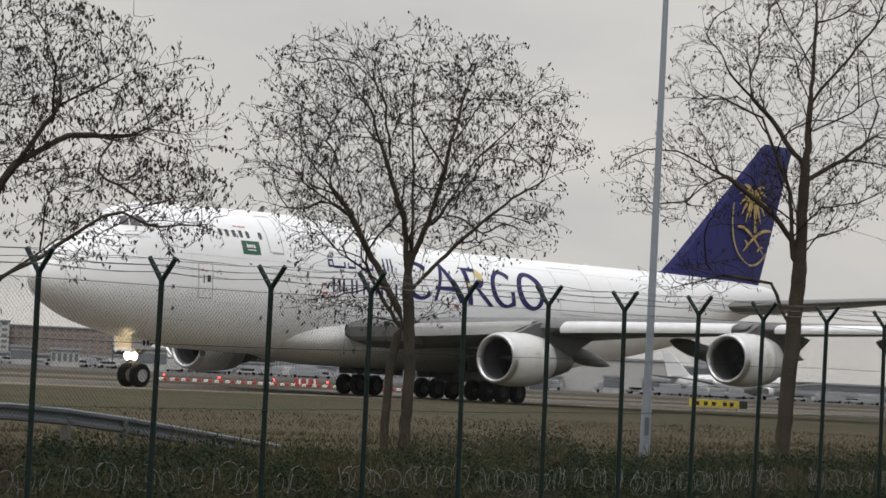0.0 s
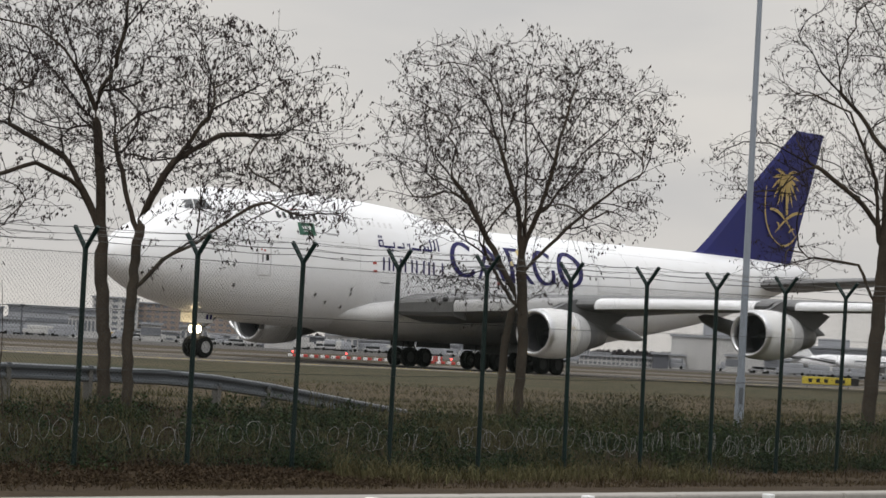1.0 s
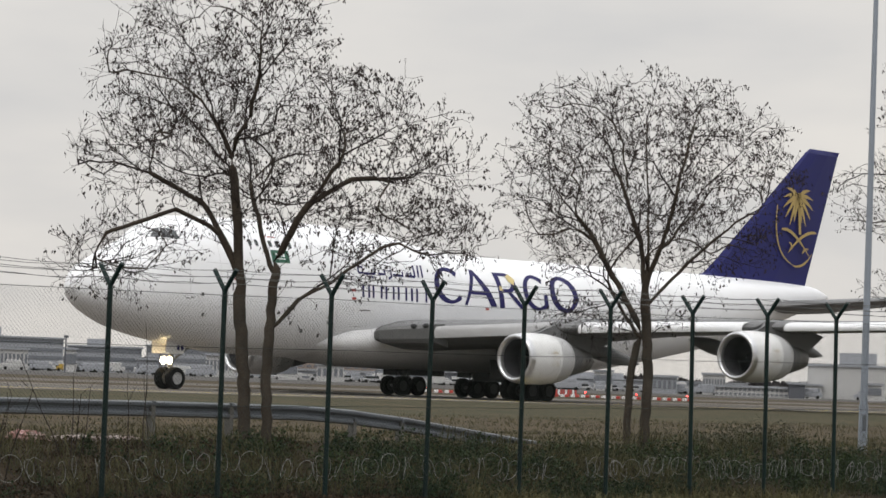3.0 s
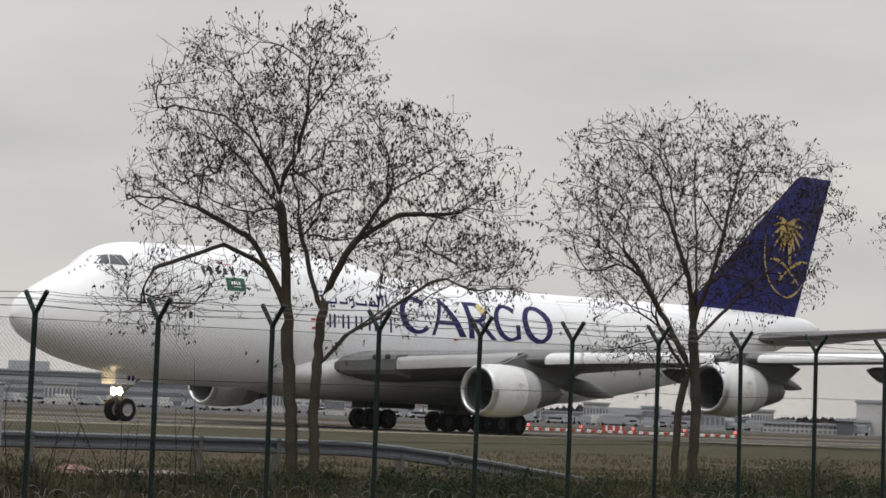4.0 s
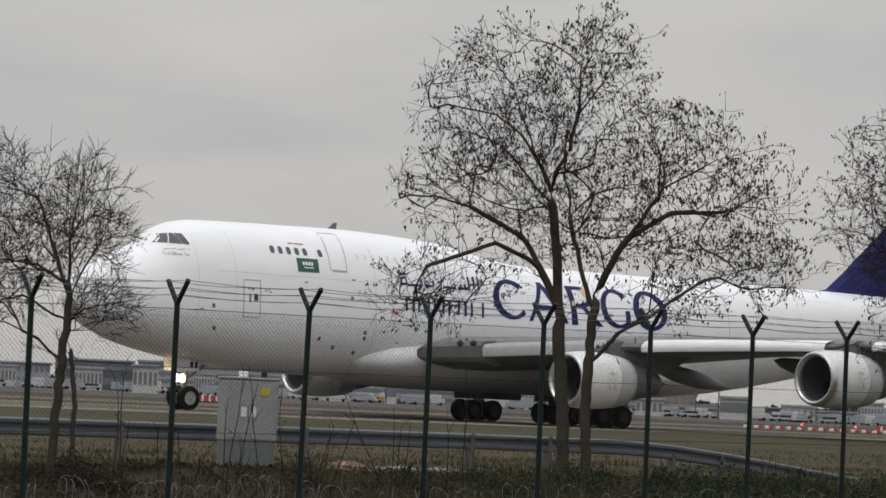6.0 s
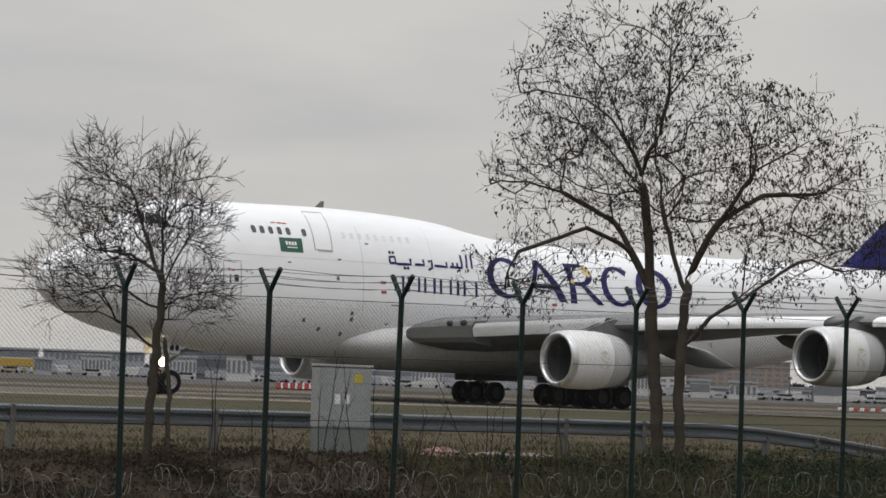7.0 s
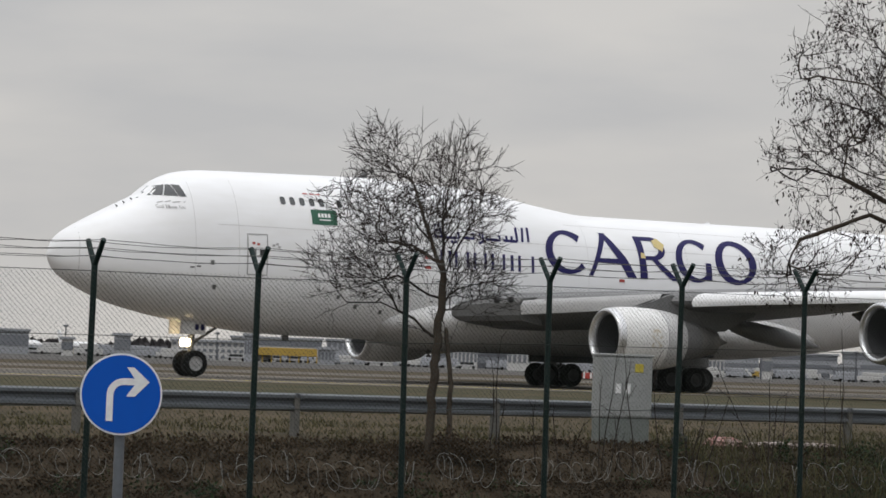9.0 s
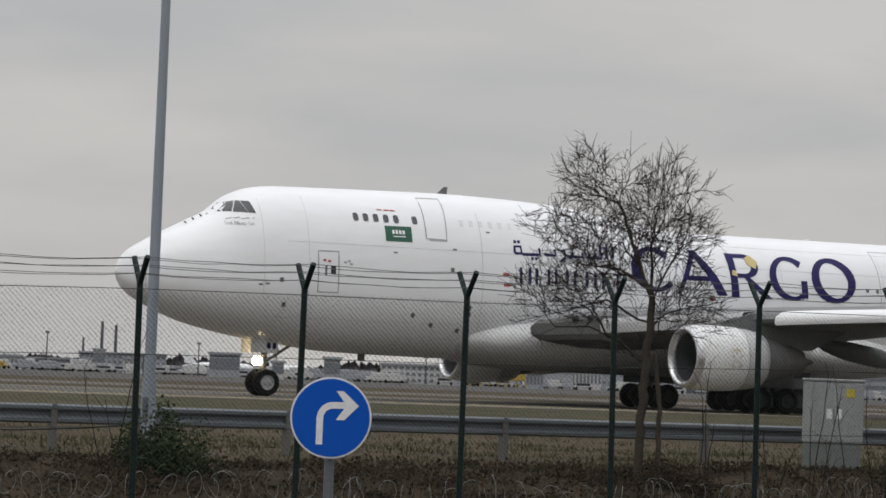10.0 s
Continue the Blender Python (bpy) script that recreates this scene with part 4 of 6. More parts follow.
def engine(jet, x, y, z):
    eng = new("engine")
    eng.parent = jet
    eng.matrix_basis = pose(x - NOSE, y, z)
    revolve("inlet_lip", [(0.34, 1.07), (0.12, 1.10), (0.02, 1.17), (0.0, 1.24), (0.05, 1.31), (0.16, 1.355), (0.34, 1.385)], BARE, eng, 40, "bare metal inlet lip")
    revolve("fan_cowl", [(0.34, 1.386), (0.8, 1.43), (1.4, 1.45), (2.2, 1.44), (2.62, 1.41)], COWL, eng, 40, "white fan cowl")
    revolve("reverser_sleeve", [(2.66, 1.385), (3.1, 1.36), (3.55, 1.28), (3.85, 1.20), (3.85, 1.16), (3.4, 1.14)], SLEEVE, eng, 40, "light grey reverser sleeve")
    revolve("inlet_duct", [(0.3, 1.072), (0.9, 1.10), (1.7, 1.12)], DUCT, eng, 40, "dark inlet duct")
    revolve("core_cowl", [(3.4, 1.04), (4.2, 0.98), (4.9, 0.86)], BELLY, eng, 32, "grey core cowl")
    revolve("exhaust_nozzle", [(4.9, 0.85), (5.5, 0.72), (6.1, 0.58), (6.1, 0.52), (5.4, 0.5)], CORE, eng, 32, "sooted exhaust nozzle")
    revolve("exhaust_plug", [(5.3, 0.40), (6.1, 0.32), (6.9, 0.04)], CORE, eng, 24)
    # near-black sheet behind the blades, the duct's shaded depth put into its colour
    revolve("fan_shade_disc", [(1.72, 0.0), (1.72, 1.12)], DARK, eng, 40)
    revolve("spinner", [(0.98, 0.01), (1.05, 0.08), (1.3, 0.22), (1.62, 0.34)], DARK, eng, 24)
    v, f = [], []
    for k in range(34):
        a = 2 * math.pi * k / 34
        for r, da, dx in ((0.34, -0.05, 0), (1.10, -0.10, 0), (1.10, 0.06, 0.16), (0.34, 0.06, 0.16)):
            v.append((1.5 + dx, r * math.cos(a + da), r * math.sin(a + da)))
        f.append((4 * k, 4 * k + 1, 4 * k + 2, 4 * k + 3))
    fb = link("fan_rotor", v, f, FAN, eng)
    fb["kind"] = "stuff"
    # pylon
    yw = y
    zw = wing_z(yw) - z
    le = wing_le(yw) - x
    prof = [(1.5, 1.40), (2.4, 1.62), (le + 0.2, zw + 0.30), (le + 2.6, zw + 0.15), (le + 5.2, zw - 0.38), (6.6, 0.50), (5.2, 0.45), (3.6, 0.9)]
    bm = bmesh.new()
    a = [bm.verts.new((px, -0.24, pz)) for px, pz in prof]
    b = [bm.verts.new((px, 0.24, pz)) for px, pz in prof]
    bm.faces.new(a)
    bm.faces.new(list(reversed(b)))
    for i in range(len(prof)):
        j = (i + 1) % len(prof)
        bm.faces.new((a[i], b[i], b[j], a[j]))
    bmesh.ops.triangulate(bm, faces=[fc for fc in bm.faces if len(fc.verts) > 4])
    part("pylon", bm, BELLY, eng, "grey engine pylon")
    # small gold emblem strokes on the port side of the cowl
    def on_cowl(px, ang, off=0.012):
        r = smooth_table([(0.34, 1.386), (0.8, 1.43), (1.4, 1.45), (2.2, 1.44), (2.62, 1.41)], px) + off
        return Vector((px, -r * math.cos(ang), r * math.sin(ang)))
    for (x0, a0), (x1, a1), w in (((1.68, -0.22), (2.22, 0.10), 0.035), ((2.22, -0.22), (1.68, 0.10), 0.035), ((1.70, -0.22), (1.86, -0.27), 0.03), ((2.20, -0.22), (2.04, -0.27), 0.03), ((1.95, 0.10), (1.95, 0.26), 0.03), ((1.74, 0.22), (1.95, 0.30), 0.045), ((2.16, 0.22), (1.95, 0.30), 0.045)):
        d = Vector((x1 - x0, (a1 - a0) * 1.44)).normalized()
        vv = []
        for px, an in ((x0, a0), (x1, a1)):
            for s in (-1, 1):
                vv.append(on_cowl(px - d.y * s * w, an + d.x * s * w / 1.44))
        link("emblem_stroke", vv, [(0, 1, 3, 2)], FADED, eng, "faded gold stroke")
    return eng


TYRE = {}


def add_wheel(gear, r, w, x, y, z, hub_mat):
    key = (r, w)
    if key not in TYRE:
        TYRE[key] = wheel_mesh(r, w)
        TYRE[key][0].materials.append(RUBBER)
        TYRE[key][1].materials.append(hub_mat)
    wheel = new("wheel", TYRE[key][0])
    wheel.parent = gear
    wheel.matrix_basis = pose(x, y, z)
    hub = new("hub", TYRE[key][1])
    hub.parent = wheel
    hub["label"] = "pale wheel hub" if hub_mat is HUB else "dark wheel hub"
    WHEELS.append((wheel, x, y, z, r))


def nose_gear(jet):
    g = tube("nose_gear", [(0, 0, 0.62), (0.02, 0, 1.7), (0.12, 0, 2.9)], [0.11, 0.15, 0.17], STRUT, jet, 12, "nose landing gear leg")
    g.matrix_basis = pose(7.2 - NOSE, 0, 0)
    for y in (-0.46, 0.46):
        add_wheel(g, 0.61, 0.43, 0, y, 0.61, HUB)
    tube("axle", [(0, -0.5, 0.61), (0, 0.5, 0.61)], 0.09, STRUT, g, 10)
    tube("drag_strut", [(0.02, 0, 1.5), (1.7, 0, 2.6)], 0.07, STRUT, g, 8)
    tube("torque_link", [(-0.1, 0, 0.8), (-0.42, 0, 1.15), (-0.1, 0, 1.5)], 0.05, STRUT, g, 8)
    for y in (-0.62, 0.62):
        bm = bmesh.new()
        box(bm, (-0.85, y - 0.03, 1.95), (0.45, y + 0.03, 2.62), None, 0.02)
        door = part("gear_door", bm, COWL, g, "pale gear door")
        if y < 0:
            for x0 in (-0.1, 0.18):
                bm = bmesh.new()
                box(bm, (x0, y - 0.042, 2.15), (x0 + 0.18, y - 0.032, 2.42))
                part("marking", bm, NAVY, g, "dark marking bar")
    for y in (-0.26, 0.26):
        bm = bmesh.new()
        c = bmesh.ops.create_uvsphere(bm, u_segments=20, v_segments=12, radius=0.22)
        bmesh.ops.scale(bm, vec=(0.6, 1, 1), verts=bm.verts)
        bmesh.ops.translate(bm, vec=(-0.28, y, 1.58), verts=bm.verts)
        part("landing_light", bm, LAMP_ON, g, "lit landing light", True)


def main_gear(jet, x, y):
    g = tube("main_gear", [(0, 0, 0.62), (0, 0, 1.6), (0.1, 0, 2.6)], [0.16, 0.2, 0.22], STRUT, jet, 12, "main landing gear leg")
    g.matrix_basis = pose(x - NOSE, y, 0)
    for dx in (-0.74, 0.74):
        tube("axle", [(dx, -0.72, 0.61), (dx, 0.72, 0.61)], 0.10, STRUT, g, 10)
        for dy in (-0.56, 0.56):
            add_wheel(g, 0.61, 0.44, dx, dy, 0.61, DARKHUB)
    tube("bogie_beam", [(-0.8, 0, 0.62), (0.8, 0, 0.62)], 0.15, STRUT, g, 10)
    tube("drag_strut", [(0, 0, 1.2), (-1.5, 0, 2.3)], 0.08, STRUT, g, 8)
    tube("torque_link", [(0.12, 0, 0.75), (0.5, 0, 1.15), (0.14, 0, 1.6)], 0.06, STRUT, g, 8)
    tube("side_strut", [(0.0, 0, 1.15), (0.05, -0.9 if y > 0 else 0.9, 2.4)], 0.085, STRUT, g, 8)
    tube("brake_hose", [(-0.25, 0.18, 2.3), (-0.42, 0.2, 1.4), (-0.6, 0.16, 0.85)], 0.035, DARK, g, 6)
    s = -1 if y < 0 else 1
    bm = bmesh.new()
    box(bm, (-1.2, s * 0.62 - 0.03, 1.25), (1.1, s * 0.62 + 0.03, 2.5), None, 0.02)
    part("gear_door", bm, BELLY, g, "grey gear door")


def livery(jet, fus):
    """Windows, doors, lettering and markings on the port side."""
    # cockpit panes
    for pts in ([(3.86, 8.02), (4.12, 8.12), (4.56, 8.58), (4.24, 8.28)], [(4.15, 8.17), (4.60, 8.62), (4.97, 8.70), (4.71, 8.17)], [(4.75, 8.17), (5.01, 8.70), (5.16, 8.70), (5.33, 8.15)], [(5.36, 8.15), (5.19, 8.70), (5.53, 8.69), (5.68, 8.14)]):
        skin_patch("cockpit_window", pts, GLASS, jet, "dark cockpit pane", 0.02, 3)
    for x in (10.41, 10.90, 11.40, 11.90, 12.40, 13.33):
        n = 14
        pts = [(x + 0.135 * math.copysign(abs(math.cos(a)) ** 0.6, math.cos(a)), 8.25 + 0.19 * math.copysign(abs(math.sin(a)) ** 0.6, math.sin(a))) for a in [2 * math.pi * i / n for i in range(n)]]
        skin_patch("cabin_window", pts, GLASS, jet, "small dark cabin window", 0.016, 0)
    for x in [15.7 + 0.5 * i for i in range(9)]:
        skin_patch("window_plug", [(x - 0.1, 8.1), (x + 0.1, 8.1), (x + 0.1, 8.4), (x - 0.1, 8.4)], PLUG, jet, "painted-over window plug", 0.004, 0)
    # flag
    flag = skin_patch("flag", [(11.76, 7.21), (13.07, 7.22), (13.09, 7.93), (11.76, 7.91)], GREEN, jet, "green flag panel", 0.016)
    for x in (12.1, 12.27, 12.44, 12.61):
        skin_patch("flag_stroke", [(x, 7.56), (x + 0.12, 7.56), (x + 0.12, 7.74), (x, 7.74)], MARK, flag, "white flag mark", 0.026, 0)
    skin_patch("flag_stroke", [(12.15, 7.42), (12.75, 7.42), (12.75, 7.47), (12.15, 7.47)], MARK, flag, "white flag mark", 0.026, 0)
    # doors
    skin_line("upper_door_seam", [(13.80, 7.43), (13.85, 9.36), (15.0, 9.38), (14.82, 7.42)], 0.05, SEAM, jet, closed=True)
    skin_line("door_threshold", [(13.95, 7.38), (14.85, 7.38)], 0.09, GREYMARK, jet)
    skin_line("lower_door_seam", [(8.42, 4.74), (8.42, 6.58), (9.40, 6.60), (9.40, 4.74)], 0.055, SEAM, jet, closed=True)
    skin_patch("door_window", [(9.02, 5.58), (9.26, 5.58), (9.26, 5.92), (9.02, 5.92)], GLASS, jet, "", 0.018, 0)
    skin_patch("door_handle", [(8.74, 5.50), (8.84, 5.50), (8.84, 5.92), (8.74, 5.92)], STRUT, jet, "", 0.018, 0)
    skin_line("cargo_door_seam", [(38.8, 5.4), (38.8, 8.2), (42.2, 8.25), (42.2, 5.4)], 0.035, SEAM, jet, closed=True)
    for pts in ([(1.05, 4.1), (0.95, 5.3), (1.05, 6.55)], [(16.6, 3.2), (16.6, 8.8)], [(44.5, 3.6), (44.5, 8.2)]):
        skin_line("skin_joint", pts, 0.028, SLEEVE, jet, 0.006)
    for z, xa, xb in ((6.95, 7.0, 43.0), (4.55, 3.0, 16.5), (3.55, 6.0, 15.5), (8.0, 26.0, 52.0)):
        skin_line("skin_joint", [(xa, z), (xb, z)], 0.018, SLEEVE, jet, 0.006)
    for xx in (5.9, 8.0, 21.0, 27.0, 33.0, 39.0, 48.5, 52.5):
        zt = smooth_table(TOP, xx) - 0.5
        skin_line("skin_joint", [(xx, 4.4 if xx < 40 else 6.0), (xx, zt)], 0.016, SLEEVE, jet, 0.006)
    skin_line("belly_door_seam", [(18.3, 4.86), (19.2, 4.86)], 0.06, STRUT, jet)
    for x, z in ((6.7, 5.2), (6.9, 4.1), (15.05, 6.05), (38.6, 6.2), (38.0, 6.2), (13.2, 3.9), (14.2, 3.5), (16.0, 4.35), (16.02, 4.05), (15.6, 3.3)):
        skin_patch("port_plate", [(x - 0.09, z - 0.1), (x + 0.09, z - 0.1), (x + 0.09, z + 0.1), (x - 0.09, z + 0.1)], STRUT, jet, "small dark service port", 0.016, 0)
    for x, z in ((17.8, 5.98), (28.95, 5.38), (17.85, 5.5)):
        skin_patch("red_marking", [(x - 0.16, z - 0.07), (x + 0.16, z - 0.07), (x + 0.16, z + 0.07), (x - 0.16, z + 0.07)], REDMARK, jet, "", 0.016, 0)
    for i, x in enumerate((11.55, 11.9, 12.2)):
        skin_patch("red_marking", [(x, 8.62), (x + 0.25, 8.62), (x + 0.25, 8.68), (x, 8.68)], REDMARK, jet, "", 0.016, 0)
    for x, z in ((8.72, 6.18), (8.95, 6.14), (9.72, 6.12), (9.9, 6.18), (10.0, 6.05)):
        skin_patch("door_marking", [(x - 0.07, z - 0.05), (x + 0.07, z - 0.05), (x + 0.07, z + 0.05), (x - 0.07, z + 0.05)], REDMARK if x < 9 else GREYMARK, jet, "small faded marking", 0.016, 0)
    for x, z in ((5.75, 4.95), (6.05, 5.0), (17.0, 7.9), (18.2, 3.9), (12.2, 6.7), (15.2, 7.0)):
        skin_patch("port_plate", [(x - 0.1, z - 0.035), (x + 0.1, z - 0.035), (x + 0.1, z + 0.035), (x - 0.1, z + 0.035)], STRUT, jet, "small dark vent slot", 0.016, 0)
    # the small greeting under the cockpit
    small = "God Bless You"
    x = 4.32
    for ch in small:
        if ch == " ":
            x += 0.07
            continue
        w = 0.07 if ch in "l" else 0.10
        letter(ch, x, x + w * 0.85, 7.56, 7.73 if ch in "GBYdl" else 7.67, GREYMARK, jet, 0.01)
        x += w
    for x0, x1, z0 in ((4.4, 4.65, 7.82), (4.7, 4.95, 7.86), (5.0, 5.35, 7.84), (5.5, 5.56, 7.86)):
        skin_line("script_bar", [(x0, z0), (x1, z0 + 0.06)], 0.045, GREYMARK, jet)
    # lettering: the word on the hull, and bars in place of the maker of the flight
    for name, x0, x1, z0, z1 in (("C", 24.5, 26.85, 5.58, 7.72), ("A", 27.0, 29.75, 5.56, 7.72), ("R", 29.95, 32.35, 5.52, 7.66), ("G", 32.3, 34.5, 5.50, 7.68), ("O", 34.75, 37.35, 5.50, 7.72)):
        brush_letter(name, x0, x1, z0, z1, jet)
    skin_patch("worn_patch", [(31.1, 7.18), (31.55, 6.95), (31.75, 7.3), (31.4, 7.62), (31.05, 7.5)], PATCH, jet, "bare yellow patch on the lettering", 0.034, 3)
    skin_patch("worn_patch", [(30.15, 6.58), (30.45, 6.55), (30.4, 6.82), (30.2, 6.85)], PATCH, jet, "bare yellow patch on the lettering", 0.034, 3)
    brand_bars(jet)
    # antennas and the top beacon
    for x, h in ((15.6, 0.35), (36.0, 0.10), (45.0, 0.12)):
        t = smooth_table(TOP, x)
        bm = bmesh.new()
        vs = [bm.verts.new(c) for c in ((x - NOSE, -0.03, t - 0.03), (x + 0.55 - NOSE, -0.03, t - 0.03), (x + 0.6 - NOSE, -0.01, t + h), (x + 0.4 - NOSE, -0.01, t + h))]
        vs2 = [bm.verts.new((v.co.x, -v.co.y, v.co.z)) for v in vs]
        bm.faces.new(vs)
        bm.faces.new(list(reversed(vs2)))
        for i in range(4):
            j = (i + 1) % 4
            bm.faces.new((vs[i], vs2[i], vs2[j], vs[j]))
        part("blade_antenna", bm, STRUT if h > 0.3 else WHITE, jet, "small blade antenna")
    for x in (11.9, 19.0, 25.0):
        b = smooth_table(BOT, x)
        bm = bmesh.new()
        box(bm, (x - NOSE, -0.03, b - 0.28), (x + 0.35 - NOSE, 0.03, b + 0.1), None, 0.01)
        part("belly_antenna", bm, STRUT, jet)
    for x, z in ((3.0, 7.7), (3.35, 7.88), (3.7, 8.04)):
        tt = port(x, min(z, smooth_table(TOP, x) - 0.05))
        tube("probe", [tt, tt + Vector((-0.12, -0.10, 0.05))], 0.035, STRUT, jet, 6)


def brand_bars(jet):
    """The operator's name is not lettered: two rows of plain navy bars in its place and size."""
    for x0, x1, z0, z1 in ((18.50, 19.12, 5.60, 6.36), (19.32, 20.12, 5.60, 6.36), (20.36, 21.10, 5.58, 6.34), (21.36, 22.14, 5.57, 6.34), (22.42, 22.64, 5.56, 6.32), (22.88, 23.80, 5.54, 6.32)):
        w = 0.15
        if x1 - x0 < 0.3:
            skin_line("name_bar", [((x0 + x1) / 2, z0), ((x0 + x1) / 2, z1)], 0.17, NAVY, jet, 0.018)
            continue
        skin_line("name_bar", [(x0 + w / 2, z0), (x0 + w / 2, z1)], w, NAVY, jet, 0.018)
        skin_line("name_bar", [(x1 - w / 2, z0), (x1 - w / 2, z1)], w, NAVY, jet, 0.018)
    for pts in ([(18.3, 7.0), (18.3, 7.32), (18.62, 7.34), (18.66, 7.02), (18.3, 7.0)], [(18.7, 6.98), (19.6, 7.0), (19.6, 7.3)], [(19.85, 7.02), (20.45, 7.02), (20.4, 7.3)],
                [(20.7, 6.78), (20.95, 6.9), (20.95, 7.28), (20.72, 7.2)], [(21.1, 7.02), (21.9, 7.0), (21.9, 7.25)], [(22.1, 7.02), (22.9, 7.0)], [(22.3, 7.0), (22.3, 7.25)], [(22.6, 7.0), (22.6, 7.25)], [(22.9, 7.0), (22.9, 7.68)], [(23.2, 7.0), (23.3, 7.7)], [(23.55, 7.0), (23.6, 7.72)]):
        skin_line("name_bar", pts, 0.135, NAVY, jet, 0.018)
    for x, z in ((18.35, 7.55), (18.55, 7.55), (19.2, 6.8), (19.4, 6.8)):
        skin_patch("name_bar", [(x - 0.07, z - 0.07), (x + 0.07, z - 0.07), (x + 0.07, z + 0.07), (x - 0.07, z + 0.07)], NAVY, jet, "", 0.018, 0)


JET = build_airliner()


# ================= trees =================
def grow(limbs, crowns, step, seed, low, size, dense, fill):
    """Bare branchwork: nodes along the limbs, then three orders of side shoots that end at the crown's outline. Returns nodes, parents, and which nodes are limb wood."""
    rnd = random.Random(seed)
    nodes, parents = [], []

    def inside(p):
        return any(((p.x - cx) / rx) ** 2 + ((p.z - cz) / rz) ** 2 + (p.y / (0.85 * max(rx, 1.2 * size))) ** 2 < 0.80 for cx, cz, rx, rz in crowns)

    def add(p, parent):
        nodes.append(p)
        parents.append(parent)
        return len(nodes) - 1

    def shoot(start, direction, length, order):
        """One side shoot with its own side shoots, bending a little upwards."""
        d, at, p = direction.normalized(), start, nodes[start]
        n = max(2, int(length / (step * (1.0 if order < 3 else 0.8))))
        bend = Vector((rnd.gauss(0, 0.07), rnd.gauss(0, 0.07), rnd.gauss(0.05, 0.06)))
        for i in range(n):
            d = (d + bend + Vector((rnd.gauss(0, 0.09), rnd.gauss(0, 0.09), rnd.gauss(0, 0.09)))).normalized()
            p = p + d * length / n
            if not inside(p) and (order > 1 or i > 1):
                if rnd.random() < 0.6:
                    break
            at = add(p, at)
            if order < 3 and rnd.random() < dense * (0.62, 0.68)[order - 1]:
                fork(at, d, length * rnd.uniform(0.35, 0.62), order + 1)

    def fork(at, d, length, order):
        side = Vector((rnd.gauss(0, 1), rnd.gauss(0, 0.8), rnd.gauss(0, 1)))
        side = (side - d * side.dot(d)).normalized()
        p = nodes[at]
        out = Vector((p.x, p.y, 0.0))
        out = out.normalized() if out.length > 0.3 else Vector((0, 0, 1))
        a = radians(rnd.uniform(28, 58))
        shoot(at, d * math.cos(a) + side * math.sin(a) + out * 0.12 + Vector((0, 0, 0.14)), length, order)

    marks = []
    for limb in limbs:
        pts = [Vector(q) for q in limb]
        prev = -1
        if nodes and pts[0].z > 0.3:
            prev = min(range(len(nodes)), key=lambda i: (nodes[i] - pts[0]).length)
        for a, b in zip(pts, pts[1:]):
            n = max(1, int((b - a).length / step))
            for i in range(n):
                p = a.lerp(b, (i + (0 if prev == -1 else 1)) / n) + Vector((rnd.gauss(0, 0.012), rnd.gauss(0, 0.012), 0))
                prev = add(p, prev)
                marks.append((prev, (b - a).normalized()))
        for _ in range(3):
            fork(prev, (pts[-1] - pts[-2]).normalized(), 0.42 * size * rnd.uniform(0.6, 1.0), 2)
    for at, d in marks:
        if nodes[at].z > low and rnd.random() < 0.22 * dense:
            fork(at, d, size * rnd.uniform(0.6, 1.3), 1)
    # fill the crown evenly: a shoot towards each chosen spot from the wood that points that way
    spots = []
    for cx, cz, rx, rz in crowns:
        for _ in range(int(fill * rx * rz)):
            while True:
                q = Vector((rnd.uniform(-1, 1), rnd.uniform(-1, 1), rnd.uniform(-1, 1)))
                if q.length < 0.91:
                    break
            spots.append(Vector((cx + q.x * rx, q.y * 0.85 * max(rx, 1.2 * size), cz + q.z * rz)))
    rnd.shuffle(spots)
    room = np.zeros((60000, 3))
    way = np.zeros((60000, 3))
    known = 0
    for spot in spots:
        while known < len(nodes):
            room[known] = nodes[known]
            if parents[known] >= 0:
                way[known] = (nodes[known] - nodes[parents[known]]).normalized()
            known += 1
        gap = np.array(spot) - room[:known]
        far_off = np.sqrt((gap ** 2).sum(1)) + 1e-6
        score = far_off * (2.0 - 1.0 * (gap * way[:known]).sum(1) / far_off) + 0.5 * np.maximum(0, -gap[:, 2]) + 9.0 * (room[:known, 2] < low - 0.6)
        at = int(score.argmin())
        length = float(far_off[at])
        if length < 0.14 * size:
            continue
        length = min(length, 1.5 * size)
        to = (spot - nodes[at]).normalized()
        d = (to + Vector(way[at]) * 0.7).normalized()
        n = max(2, int(length / step))
        p = nodes[at]
        for i in range(n):
            d = (d * 1.6 + (spot - p).normalized() * 0.8 + Vector((rnd.gauss(0, 0.16), rnd.gauss(0, 0.16), rnd.gauss(0, 0.16)))).normalized()
            p = p + d * length / n
            at = add(p, at)
            if rnd.random() < 0.45:
                fork(at, d, size * rnd.uniform(0.22, 0.5), 3)
    return nodes, parents, {i for i, _ in marks}


